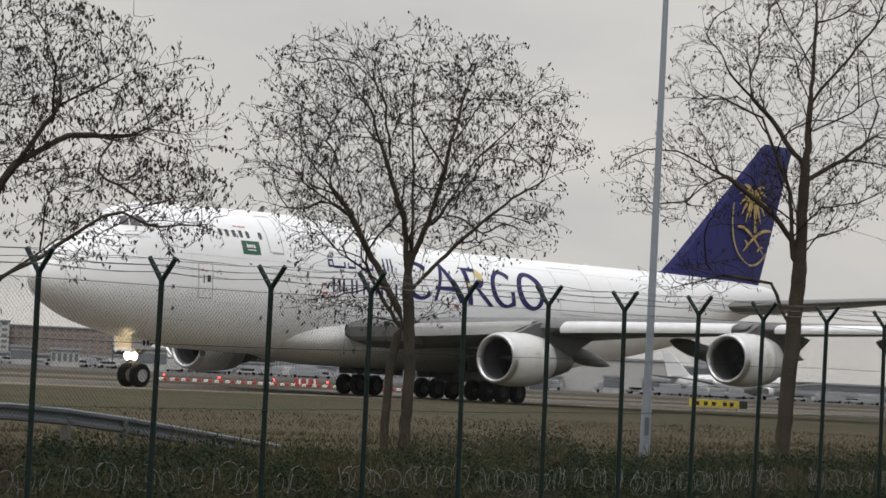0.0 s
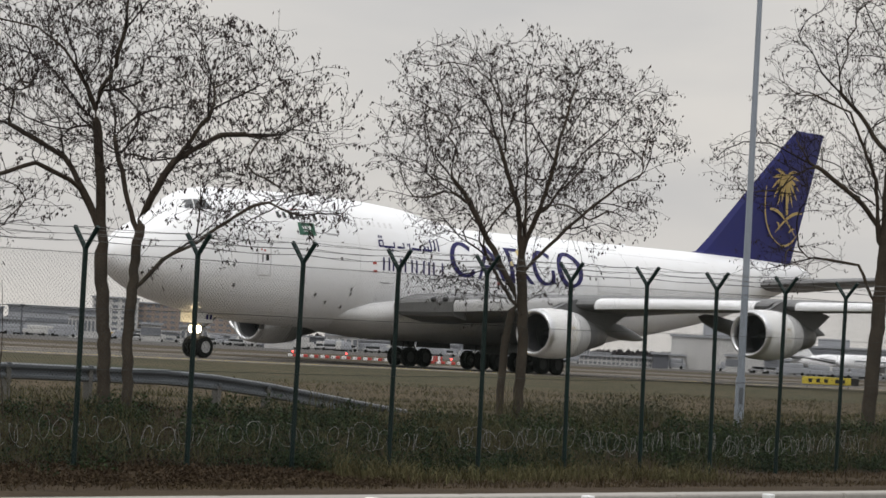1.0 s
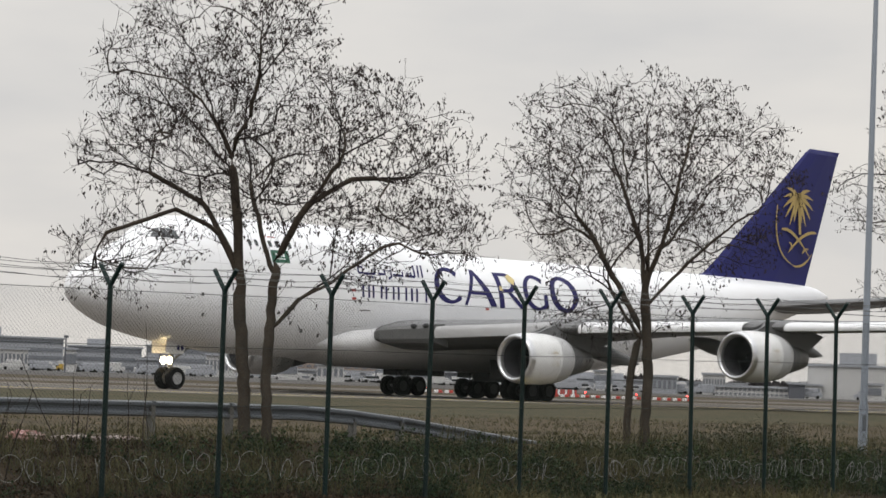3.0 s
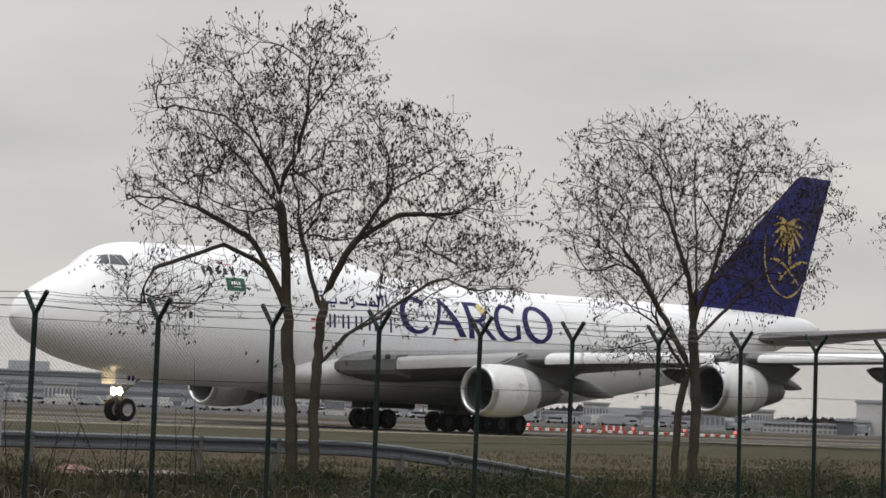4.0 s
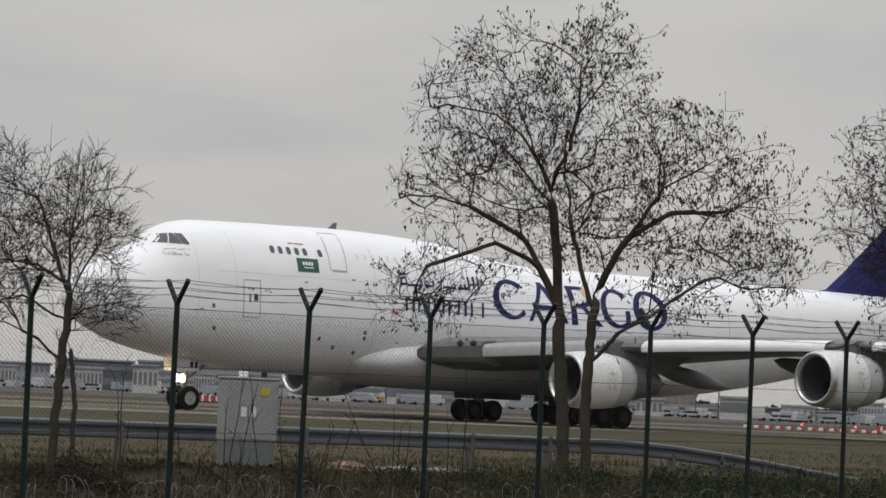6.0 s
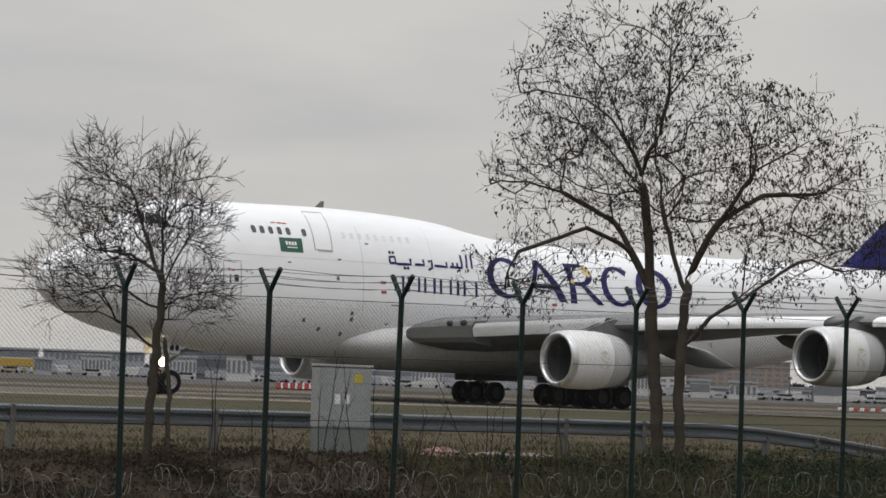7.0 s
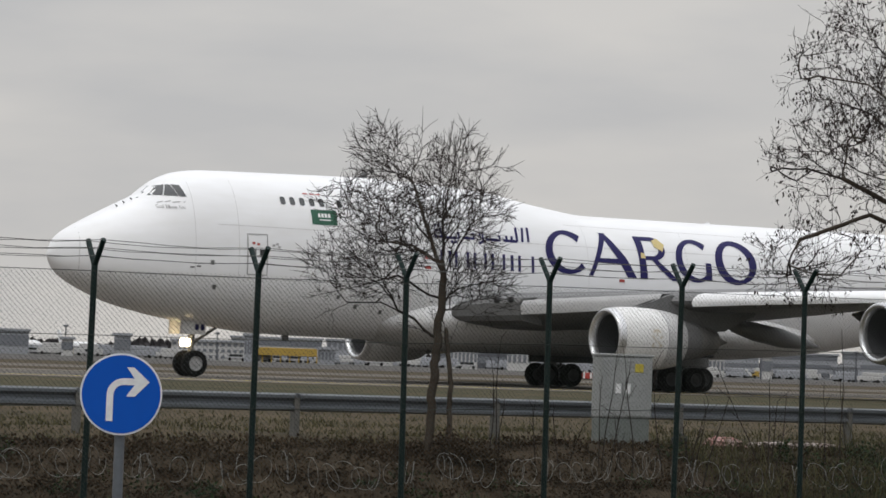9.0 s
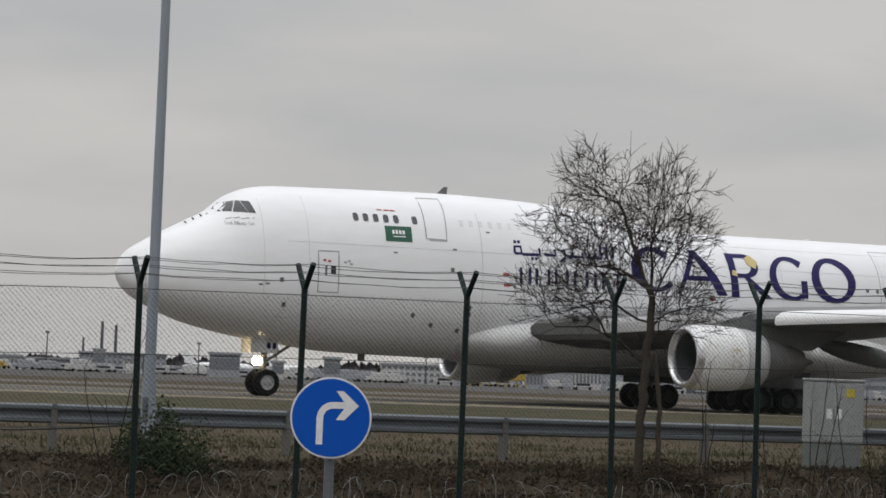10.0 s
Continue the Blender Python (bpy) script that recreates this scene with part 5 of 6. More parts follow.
def build_tree(base, guides, crowns, dense, seed, trunk_r, pods, twigs, label, pod_bias=0.0, step=0.2, low=2.5, size=1.0, fill=70):
    limbs = []
    for depth, *line in guides:
        # a limb sets out from the nearest point of those before it, and runs out to its depth
        y0 = min((math.hypot(p[0] - line[0][0], p[2] - line[0][1]), p[1]) for l in limbs for p in l)[1] if limbs and line[0][1] > 0.3 else depth
        limb = []
        for (xa, za), (xb, zb) in zip(line, line[1:]):
            limb += [(xa + (xb - xa) * k / 4, za + (zb - za) * k / 4) for k in range(4)]
        n = len(limb) - 1
        limbs.append([(x, y0 + (depth - y0) * i / n, z) for i, (x, z) in enumerate(limb)])
    nodes, parents, limb_wood = grow(limbs, crowns, step, seed, low, size, dense, fill)
    rnd = random.Random(seed)
    n = len(nodes)
    kids = [[] for _ in range(n)]
    for i, p in enumerate(parents):
        if p >= 0:
            kids[p].append(i)
    # pipe model radii
    load = [0.0] * n
    for i in reversed(range(n)):
        load[i] = max(sum(load[k] for k in kids[i]), 1.0)
    roots = [i for i in range(n) if parents[i] < 0]
    top = max(load[i] for i in roots)
    rad = [max(0.0048, trunk_r * (l / top) ** 0.55) for l in load]
    rad = [x if i in limb_wood else min(x, 0.020) for i, x in enumerate(rad)]
    V = [Vector(p) for p in nodes]
    for r in roots:
        j = r
        while True:
            if V[j].z < 2.2:
                rad[j] = max(rad[j], 0.66 * trunk_r * (1 - 0.12 * V[j].z))
            ks = sorted(kids[j], key=lambda k: -load[k])
            if not ks:
                break
            j = ks[0]
    tree = new("robinia_tree")
    tree.matrix_basis = Matrix.Translation(base)
    tv, tf, bv, bf = [], [], [], []
    for r in roots:
        stack = [(r, None)]
        while stack:
            i, frm = stack.pop()
            pts, rr = ([V[frm]], [rad[i] * 1.02]) if frm is not None else ([V[i] - Vector((0, 0, 0.35))], [rad[i] * 1.35])
            j = i
            while True:
                pts.append(V[j])
                rr.append(rad[j])
                ks = sorted(kids[j], key=lambda k: -load[k])
                if not ks:
                    rr[-1] *= 0.6
                    break
                for k in ks[1:]:
                    stack.append((k, j))
                j = ks[0]
            big = rr[0] > 0.03
            if big:
                tube_data(pts, rr, 9 if rr[0] > 0.07 else 6, tv, tf)
            else:
                tube_data(pts, rr, 4, bv, bf, False)
    # twigs at the ends and along thin wood
    hang = []
    for i in range(n):
        if rad[i] > 0.02:
            continue
        k = twigs if not kids[i] else (1 if rnd.random() < 0.3 else 0)
        p = V[i]
        d0 = (p - V[parents[i]]).normalized() if parents[i] >= 0 else Vector((0, 0, 1))
        for _ in range(k):
            d = (d0 + Vector((rnd.gauss(0, 0.45), rnd.gauss(0, 0.45), rnd.gauss(0.05, 0.4)))).normalized()
            ln = rnd.uniform(0.14, 0.38)
            mid = p + d * ln * 0.5 + Vector((0, 0, rnd.uniform(-0.03, 0.04)))
            end = p + d * ln + Vector((rnd.uniform(-0.05, 0.05), rnd.uniform(-0.05, 0.05), rnd.uniform(-0.05, 0.06)))
            tube_data([p, mid, end], [0.0050, 0.0042, 0.003], 3, bv, bf, False)
            hang.append(end)
    link("trunk", tv, tf, BARK, tree, "grey-brown trunk and limbs", True)
    tw = link("branchwork", bv, bf, TWIG, tree, "fine dark bare twigs", True)
    tw["kind"] = "stuff"
    if pods:
        cv, cf = [], []
        for e in hang:
            keep = pods * (0.25 + 1.2 * max(0, noise.noise(e * 0.55 + Vector((seed, 0, 0))) + 0.35 + pod_bias * e.x))
            if rnd.random() > 0.58 * keep:
                continue
            for _ in range(rnd.choice((2, 3, 4))):
                c = e + Vector((rnd.gauss(0, 0.045), rnd.gauss(0, 0.045), rnd.gauss(-0.02, 0.035)))
                ln, w = rnd.uniform(0.06, 0.105), rnd.uniform(0.013, 0.026)
                an = rnd.uniform(0, math.pi)
                tilt = Vector((rnd.gauss(0, 0.4), rnd.gauss(0, 0.4), -1)).normalized()
                s = Vector((math.cos(an), math.sin(an), 0)) * w
                b = len(cv)
                mid = c + tilt * ln * 0.5 + Vector((rnd.gauss(0, 0.006), rnd.gauss(0, 0.006), 0))
                nrm = s.cross(tilt).normalized() * 0.006
                cv.extend([c, mid + s, mid - s, c + tilt * ln, mid + nrm])
                cf.extend([(b, b + 1, b + 4), (b, b + 4, b + 2), (b + 4, b + 1, b + 3), (b + 2, b + 4, b + 3)])
        pd = link("pod_cover", cv, cf, POD, tree, "dry dark brown seed pods")
        pd["kind"] = "stuff"
    tagged(tree, label, "tree", "bare trees behind the fence")
    return tree


def tree_base(u, q):
    return along(u, q, ground_z(u, q))


build_tree(tree_base(32.5, 37.5),
           [(0.1, (-0.14, -0.07), (-0.24, 1.27), (-0.34, 2.56), (-0.45, 4.07), (-0.65, 5.75)),
            (0.0, (0.25, -0.05), (0.2, 1.61), (0.26, 3.01), (0.32, 3.61)),
            (0.5, (-0.65, 5.75), (-1.24, 6.63), (-1.74, 7.02), (-2.73, 7.2), (-3.43, 6.99)),
            (-0.3, (-0.65, 5.75), (-0.3, 6.36), (-0.14, 7.24), (-0.15, 8.66)),
            (-0.5, (0.32, 3.61), (0.69, 4.38), (1.51, 5.66), (2.52, 6.24), (3.59, 6.55)),
            (0.6, (0.25, 3.34), (-0.22, 4.84), (-0.34, 5.92)),
            (0.9, (-0.23, 3.0), (-0.64, 3.85), (-1.16, 4.69), (-2.21, 5.25), (-3.65, 5.64)),
            (-1.0, (-0.81, 4.16), (-1.64, 4.51), (-2.6, 4.1), (-3.67, 3.63)),
            (-0.9, (0.24, 2.26), (0.75, 2.87), (1.38, 3.22), (2.28, 3.9), (3.56, 4.27)),
            (0.5, (0.9, 4.71), (1.69, 5.23), (2.87, 5.33), (4.02, 4.93)),
            (-0.8, (-0.95, 6.23), (-1.43, 7.52), (-2.23, 8.42)),
            (0.7, (-0.15, 7.02), (0.4, 7.91), (1.03, 8.42)),
            (0.9, (1.51, 5.66), (1.54, 6.53), (2.27, 7.15))],
           [(-1.64, 7.29, 1.90, 1.65), (0.09, 7.57, 1.19, 1.53), (1.65, 6.32, 1.51, 1.19), (2.98, 5.49, 1.18, 1.20), (-2.55, 5.41, 1.36, 0.98), (-1.37, 5.88, 1.74, 1.31), (0.40, 4.97, 2.70, 0.97), (-2.37, 3.78, 1.41, 0.76), (2.37, 4.39, 1.40, 0.54), (-0.17, 5.82, 2.16, 1.63), (3.35, 4.15, 1.2, 0.75), (1.75, 3.6, 1.1, 0.5), (-3.0, 3.4, 1.2, 0.7)],
           1.0, 11, 0.122, 2.6, 2, "bare winter tree with two stems and dark hanging pods", 0.16, 0.15)
build_tree(tree_base(44.2, 38.0),
           [(0.1, (-0.21, 0.02), (-0.16, 1.47), (0.01, 2.62)),
            (0.0, (0.17, 0.03), (0.24, 1.62), (0.11, 3.38), (0.15, 4.65), (-0.03, 8.21)),
            (0.4, (0.11, 3.38), (-0.01, 4.65), (-0.79, 6.78), (-1.85, 8.2)),
            (-0.5, (0.14, 3.76), (0.55, 4.92), (0.82, 6.33), (1.22, 7.88)),
            (0.6, (0.48, 4.41), (1.35, 5.84), (2.96, 7.5)),
            (-0.6, (0.19, 3.26), (1.02, 4.18), (2.01, 5.11), (3.27, 5.86)),
            (0.7, (0.03, 2.68), (-0.69, 3.99), (-1.16, 4.85), (-2.36, 6.2), (-3.27, 6.86)),
            (-0.7, (-1.03, 4.61), (-2.07, 5.2), (-3.21, 5.34)),
            (-0.9, (0.01, 2.43), (-0.87, 3.79), (-2.54, 4.23)),
            (0.9, (0.24, 2.5), (0.99, 3.23), (2.06, 3.58)),
            (0.6, (0.81, 6.08), (1.56, 7.26), (1.85, 8.16)),
            (-0.5, (-0.3, 5.65), (-0.61, 7.17), (-1.03, 8.29))],
           [(-1.62, 7.00, 1.40, 1.39), (0.02, 7.32, 1.54, 1.27), (1.44, 7.12, 1.15, 1.28), (2.61, 6.53, 0.96, 1.09), (-2.34, 5.82, 1.08, 1.40), (-1.28, 4.60, 1.78, 1.01), (1.26, 4.70, 1.92, 1.01), (-0.04, 5.53, 2.55, 1.78), (-0.59, 2.98, 1.91, 0.50)],
           0.7, 23, 0.115, 2.2, 2, "bare winter tree with a vase-shaped crown and dry pods", 0.08, 0.155)
build_tree(tree_base(58.0, 38.0),
           [(0.1, (0.28, 0.1), (0.39, 2.31), (0.51, 4.33), (0.55, 6.62), (0.65, 9.06), (0.68, 11.1), (0.49, 12.85)),
            (0.6, (0.33, 3.11), (-0.11, 4.16), (-1.21, 4.31), (-3.1, 3.74)),
            (-0.7, (0.44, 5.0), (-0.17, 5.71), (-1.31, 6.51), (-2.71, 7.1), (-4.2, 7.08)),
            (0.4, (0.46, 7.02), (-0.28, 8.06), (-1.29, 9.07), (-1.97, 10.44)),
            (-0.5, (0.62, 8.52), (1.46, 9.66), (2.52, 11.09)),
            (0.7, (0.55, 6.62), (1.56, 7.22), (2.92, 8.25)),
            (-0.6, (0.47, 5.14), (1.5, 5.53), (2.91, 5.14)),
            (0.6, (0.67, 9.33), (-0.04, 10.51), (-0.58, 11.96)),
            (-0.6, (0.36, 4.59), (0.15, 6.33), (-0.69, 8.03), (-2.23, 8.61)),
            (0.2, (0.67, 10.28), (1.38, 11.69), (1.88, 12.95))],
           [(0.60, 10.28, 2.79, 2.44), (-1.54, 8.65, 1.51, 1.88), (-2.54, 6.44, 1.78, 1.20), (1.82, 7.78, 2.24, 2.30), (-0.07, 6.45, 2.78, 1.48), (-1.62, 4.22, 1.65, 0.66)],
           0.95, 37, 0.185, 1.3, 2, "tall bare winter tree with a single dark trunk", -0.03, 0.19, 3.6, 1.1, 40)
build_tree(tree_base(21.35, 37.5),
           [(0.0, (-0.11, 0.09), (-0.06, 1.12), (0.0, 1.96), (0.05, 2.71), (0.02, 3.83), (0.16, 4.78), (0.35, 5.3)),
            (0.1, (0.23, 0.1), (0.21, 1.22), (0.08, 2.24)),
            (0.3, (0.04, 2.9), (-0.31, 3.82), (-0.58, 4.48), (-0.97, 5.08), (-1.25, 5.57)),
            (-0.4, (-0.45, 4.06), (-1.14, 4.16), (-2.21, 4.17)),
            (0.4, (-0.61, 4.57), (-1.12, 4.67), (-1.74, 4.97)),
            (-0.4, (0.0, 2.47), (-0.66, 2.88), (-1.37, 2.67), (-2.23, 2.45)),
            (0.5, (-0.03, 1.82), (-0.48, 2.18), (-1.07, 2.44), (-1.84, 2.42)),
            (-0.3, (0.04, 2.9), (0.42, 3.56), (0.82, 4.28)),
            (0.3, (0.03, 3.83), (0.33, 4.64), (0.99, 4.8)),
            (0.4, (0.02, 3.08), (-0.53, 3.4), (-1.7, 3.55)),
            (-0.4, (0.08, 2.29), (0.55, 2.49), (1.12, 2.56)),
            (-0.2, (-0.58, 4.48), (-0.5, 5.04), (-0.32, 5.24))],
           [(-1.07, 4.84, 0.57, 0.57), (0.09, 4.68, 0.81, 0.52), (-1.53, 4.08, 0.73, 0.37), (-0.65, 3.82, 1.15, 0.84), (0.50, 3.85, 0.67, 0.65), (-1.29, 3.05, 1.15, 0.65), (0.64, 2.73, 0.67, 0.56)],
           1.0, 51, 0.076, 0.0, 3, "small bare winter tree with fine upright twigs", 0.02, 0.10, 1.6, 0.5, 250)


# ================= grass, weeds, brambles =================
def blades(name, count, region, height, width, mat, label, category, seed, lean=0.35, dense=None):
    rnd = random.Random(seed)
    v, f = [], []
    u0, u1, q0, q1 = region
    made = 0
    while made < count:
        u, q = rnd.uniform(u0, u1), rnd.uniform(q0, q1)
        nn = noise.noise((u * 0.5, q * 0.7, seed)) + 0.4 * noise.noise((u * 2, q * 2, seed))
        if rnd.random() > 0.5 + 0.8 * nn or (dense and rnd.random() > dense(u, q)):
            made += 0.25
            continue
        made += 1
        p = along(u, q, ground_z(u, q) - 0.02)
        h = rnd.uniform(*height) * (1 + 0.5 * nn)
        a = rnd.uniform(0, 2 * math.pi)
        w = rnd.uniform(*width)
        s = Vector((math.cos(a), math.sin(a), 0)) * w
        d = Vector((rnd.gauss(0, lean), rnd.gauss(0, lean), 1)).normalized()
        m = p + d * h * 0.55
        e = p + (d + Vector((rnd.gauss(0, lean), rnd.gauss(0, lean), -0.25))).normalized() * h
        b = len(v)
        v.extend([p - s, p + s, m + s * 0.8, m - s * 0.8, e])
        f.extend([(b, b + 1, b + 2, b + 3), (b + 3, b + 2, b + 4)])
    return tagged(link(name, v, f, mat), label, category, kind="stuff")


def leaves(name, clumps, region, mat, label, seed, size=(0.03, 0.07), tall=0.5, per=70, wide=0.45, dense=None):
    rnd = random.Random(seed)
    v, f = [], []
    for _ in range(clumps):
        u, q = rnd.uniform(*region[:2]), rnd.uniform(*region[2:])
        if dense and rnd.random() > dense(u, q):
            continue
        c = along(u, q, ground_z(u, q))
        R, H = rnd.uniform(0.4, 1) * wide, rnd.uniform(0.35, 1) * tall
        for _ in range(per):
            a, r = rnd.uniform(0, 2 * math.pi), R * rnd.random() ** 0.5
            z = H * rnd.random() * (1 - (r / R) ** 2 * 0.7)
            p = c + Vector((r * math.cos(a), r * math.sin(a), z))
            d = Vector((rnd.gauss(0, 1), rnd.gauss(0, 1), rnd.gauss(0.3, 0.6))).normalized()
            s = d.cross(Vector((rnd.gauss(0, 1), rnd.gauss(0, 1), rnd.gauss(0, 1)))).normalized()
            ln = rnd.uniform(*size)
            b = len(v)
            nn = d.cross(s) * ln * 0.2
            v.extend([p, p + d * ln * 0.5 + s * ln * 0.38 + nn, p + d * ln, p + d * ln * 0.5 - s * ln * 0.38 + nn])
            f.extend([(b, b + 1, b + 2), (b, b + 2, b + 3)])
    return tagged(link(name, v, f, mat), label, "bush", kind="stuff")


blades("grass", 16000, (0, 95, 47, 64), (0.05, 0.16), (0.008, 0.018), GRASS, "rough dry grass beyond the rail", "grass", 3)
blades("grass", 30000, (4, 82, 37.8, 47), (0.06, 0.20), (0.006, 0.014), GRASS, "short dry yellow-green winter grass", "grass", 2)


def green_part(u, q):
    """How far the brambles have taken the bank: none before the cabinet, nearly all past the second tree."""
    k = min(1, max(0, (u - 25) / 12)) * min(1, max(0, (q - 32.3) / 0.8))
    return k * min(1, max(0, 0.66 + 1.3 * noise.noise((u * 0.33, q * 0.6, 3.0))))


blades("weeds", 52000, (4, 80, 30.0, 38.4), (0.06, 0.20), (0.005, 0.013), WEED, "tangled dead brown weeds on the bank", "weeds", 5, dense=lambda u, q: 1 - 0.75 * green_part(u, q))
blades("tall_grass", 7000, (34.5, 44, 31.5, 37.6), (0.15, 0.5), (0.006, 0.012), GRASS, "pale dry grass tufts by the fence", "grass", 29, 0.35)
blades("tall_grass", 15000, (26, 80, 34.4, 38.0), (0.3, 0.72), (0.005, 0.010), GRASS, "long pale dry grass stalks", "grass", 9, 0.25, dense=lambda u, q: 1 - 0.85 * green_part(u, q))
leaves("bramble", 2300, (25, 80, 34.3, 37.6), IVY, "dark green bramble and ivy along the fence", 12, per=75, tall=0.55, size=(0.04, 0.085), dense=green_part)
leaves("leaf_litter", 2400, (4, 34, 31.0, 38.3), LITTER, "dead brown leaves and weeds on the bank", 18, tall=0.18, per=38, size=(0.03, 0.08))
leaves("bramble", 60, (12, 30, 33.0, 36.0), IVY, "low dark green ivy in the weeds", 14, tall=0.3)
leaves("ivy_bush", 34, (12.55, 13.45, 36.9, 38.2), IVY, "dark green ivy bush at the foot of a lamp post", 15, tall=1.15, per=130, wide=0.42, size=(0.04, 0.085))
leaves("stem_thicket", 26, (20.8, 22.0, 36.4, 37.4), LITTER, "dark dead thicket at the foot of a tree", 19, tall=0.55, per=110, wide=0.35)
leaves("stem_thicket", 14, (31.8, 33.0, 36.6, 37.6), IVY, "dark ivy thicket at the foot of a tree", 20, tall=0.6, per=110, wide=0.35)
leaves("bush", 40, (47, 51, 38.2, 39.6), OLIVE, "low olive bush behind the fence", 16, tall=0.9, per=80)


def build_saplings():
    """Thin bare shoots growing through the fence near the cabinet."""
    rnd = random.Random(31)
    for u, q, n in ((24.4, 36.6, 6), (25.6, 36.2, 5), (27.3, 36.5, 4), (23.2, 36.8, 4), (29.2, 37.0, 3), (12.2, 37.0, 3), (22.4, 37.2, 3)):
        v, f = [], []
        for _ in range(n):
            p = Vector((rnd.gauss(0, 0.18), rnd.gauss(0, 0.18), -0.1))
            d = Vector((rnd.gauss(0, 0.20), rnd.gauss(0, 0.15), 1)).normalized()
            h = rnd.uniform(0.9, 2.3)
            pts, rr = [p], [0.011]
            for i in range(6):
                d = (d + Vector((rnd.gauss(0, 0.06), rnd.gauss(0, 0.06), 0.05))).normalized()
                p = p + d * h / 6
                pts.append(p)
                rr.append(0.011 - 0.0013 * i)
                if i > 1 and rnd.random() < 0.6:
                    e = p + (d + Vector((rnd.gauss(0, 0.5), rnd.gauss(0, 0.5), 0))).normalized() * rnd.uniform(0.15, 0.4)
                    tube_data([p, e], [0.006, 0.004], 3, v, f, False)
            tube_data(pts, rr, 4, v, f, False)
        ob = link("sapling", v, f, TWIG)
        ob.matrix_basis = Matrix.Translation(tree_base(u, q))
        tagged(ob, "clump of thin bare brown shoots on the bank", "sapling", "bare shoots by the fence")


build_saplings()
ob = tube("loose_cable", [along(u, 38.4, 0.02 + 0.02 * (u - 10.2) ** 2) for u in (8.0, 9.0, 10.0, 11.0, 12.0, 12.8)], 0.016, BLACK, None, 6)
tagged(ob, "thin dark cable sagging from the ivy at the lamp post", "cable")


# ================= the far side of the airfield =================
def far_frame(bearing, d):
    """A frame at that bearing and distance, x to the right across the view, z up."""
    return Matrix.Translation(far(bearing, d)) @ pose(0, 0, 0, 0, 0, -bearing)


def building(b0, b1, d, height, mat, label, floors=0, bays=0, roof=0.0, depth=40, wmat=None, name="terminal_building", lift=0.0):
    """A long far building from bearing b0 to b1, with rows of window bays set into its front."""
    bld = new(name)
    bld.matrix_basis = far_frame((b0 + b1) / 2, d)
    half = d * math.tan(radians((b1 - b0) / 2))
    bm = bmesh.new()
    box(bm, (-half, 0, -1), (half, depth, height))
    part("wall", bm, mat, bld)
    bm = bmesh.new()
    box(bm, (-half - 0.4, -0.5, height), (half + 0.4, depth, height + 0.5))
    part("roof", bm, FACADE_GREY, bld)
    if roof:
        bm = bmesh.new()
        box(bm, (-half * 0.5, 6, height + 0.5), (half * 0.1, depth * 0.6, height + 0.5 + roof))
        part("roof_plant", bm, FACADE_GREY, bld)
    if floors:
        fh = height / floors
        for i in range(floors):
            if bays <= 1:
                bm = bmesh.new()
                box(bm, (-half * 0.985, -0.12, fh * (i + 0.36)), (half * 0.985, 0.3, fh * (i + 0.82)))
                part("window_band", bm, wmat or WINDOW, bld)
            else:
                bw = 2 * half / bays
                for k in range(bays):
                    bm = bmesh.new()
                    box(bm, (-half + bw * (k + 0.2), -0.12, fh * (i + 0.32)), (-half + bw * (k + 0.8), 0.3, fh * (i + 0.8)))
                    part("window", bm, wmat or WINDOW, bld)
    tagged(bld, label, "building")
    return bld


H = lambda deg, d: d * math.tan(radians(deg)) + EYE_Z   # height seen under that angle

building(-1.6, 0.85, 900, H(0.72, 900), FACADE_TAN, "seven-storey pale apartment block with reddish balconies", 7, 14)
building(-2.4, -1.4, 880, H(0.80, 880), FACADE, "pale tower block at the airport's edge", 7, 5)
building(-1.6, 1.3, 700, H(0.12, 700), FACADE, "long low white airport building", 2, 1)
building(0.4, 3.4, 980, H(0.18, 980), FACADE_DARK, "dark low warehouse beyond the apron", 0, 0)
building(3.0, 9.0, 950, H(0.16, 950), FACADE_GREY, "long grey hangar row", 2, 1, 2.0)
building(8.3, 9.9, 560, H(0.09, 560), FACADE, "two-storey pale office block with square windows", 2, 16)
building(9.9, 10.25, 558, H(0.2, 558), FACADE_DARK, "dark glazed stair tower", 0, 0, depth=20)
building(10.3, 13.0, 640, H(0.62, 640), FACADE, "large pale hangar with tall doors", 0, 0, 3.0)
building(12.9, 15.2, 660, H(0.52, 660), FACADE_GREY, "grey hangar with a curved roof", 2, 1, 2.0)
building(15.0, 18.5, 700, H(0.30, 700), FACADE_GREY, "grey cargo hall beyond the apron", 2, 1)
building(-4.2, -2.2, 720, H(0.52, 720), FACADE_GREY, "grey flat-roofed cargo hall", 3, 1)
building(-5.9, -4.3, 760, H(0.46, 760), FACADE_GREY, "grey cargo hall with dark bands", 3, 1, 2.0)
building(-9.0, -6.0, 740, H(0.60, 740), FACADE_GREY, "long grey cargo terminal with rows of windows", 4, 1, 2.5)
building(-11.4, -9.2, 700, H(0.58, 700), FACADE_GREY, "grey cargo terminal with a stepped roof", 4, 1, 2.0)
building(-13.2, -11.5, 720, H(0.55, 720), FACADE_DARK, "dark grey cargo hall", 2, 1)
building(-15.5, -13.3, 690, H(0.42, 690), FACADE_GREY, "grey office wing with a window row", 2, 18)
building(-17.6, -15.6, 730, H(0.42, 730), FACADE, "pale long hall with an ochre canopy", 2, 1)
building(-18.9, -17.3, 600, H(0.30, 600), FACADE, "white three-storey office block", 3, 12)
building(-20.6, -19.0, 1250, H(0.14, 1250), FACADE, "low white airport building", 2, 1)
building(-25.5, -23.6, 820, H(0.32, 820), FACADE_GREY, "pale grey three-storey office block", 3, 16)
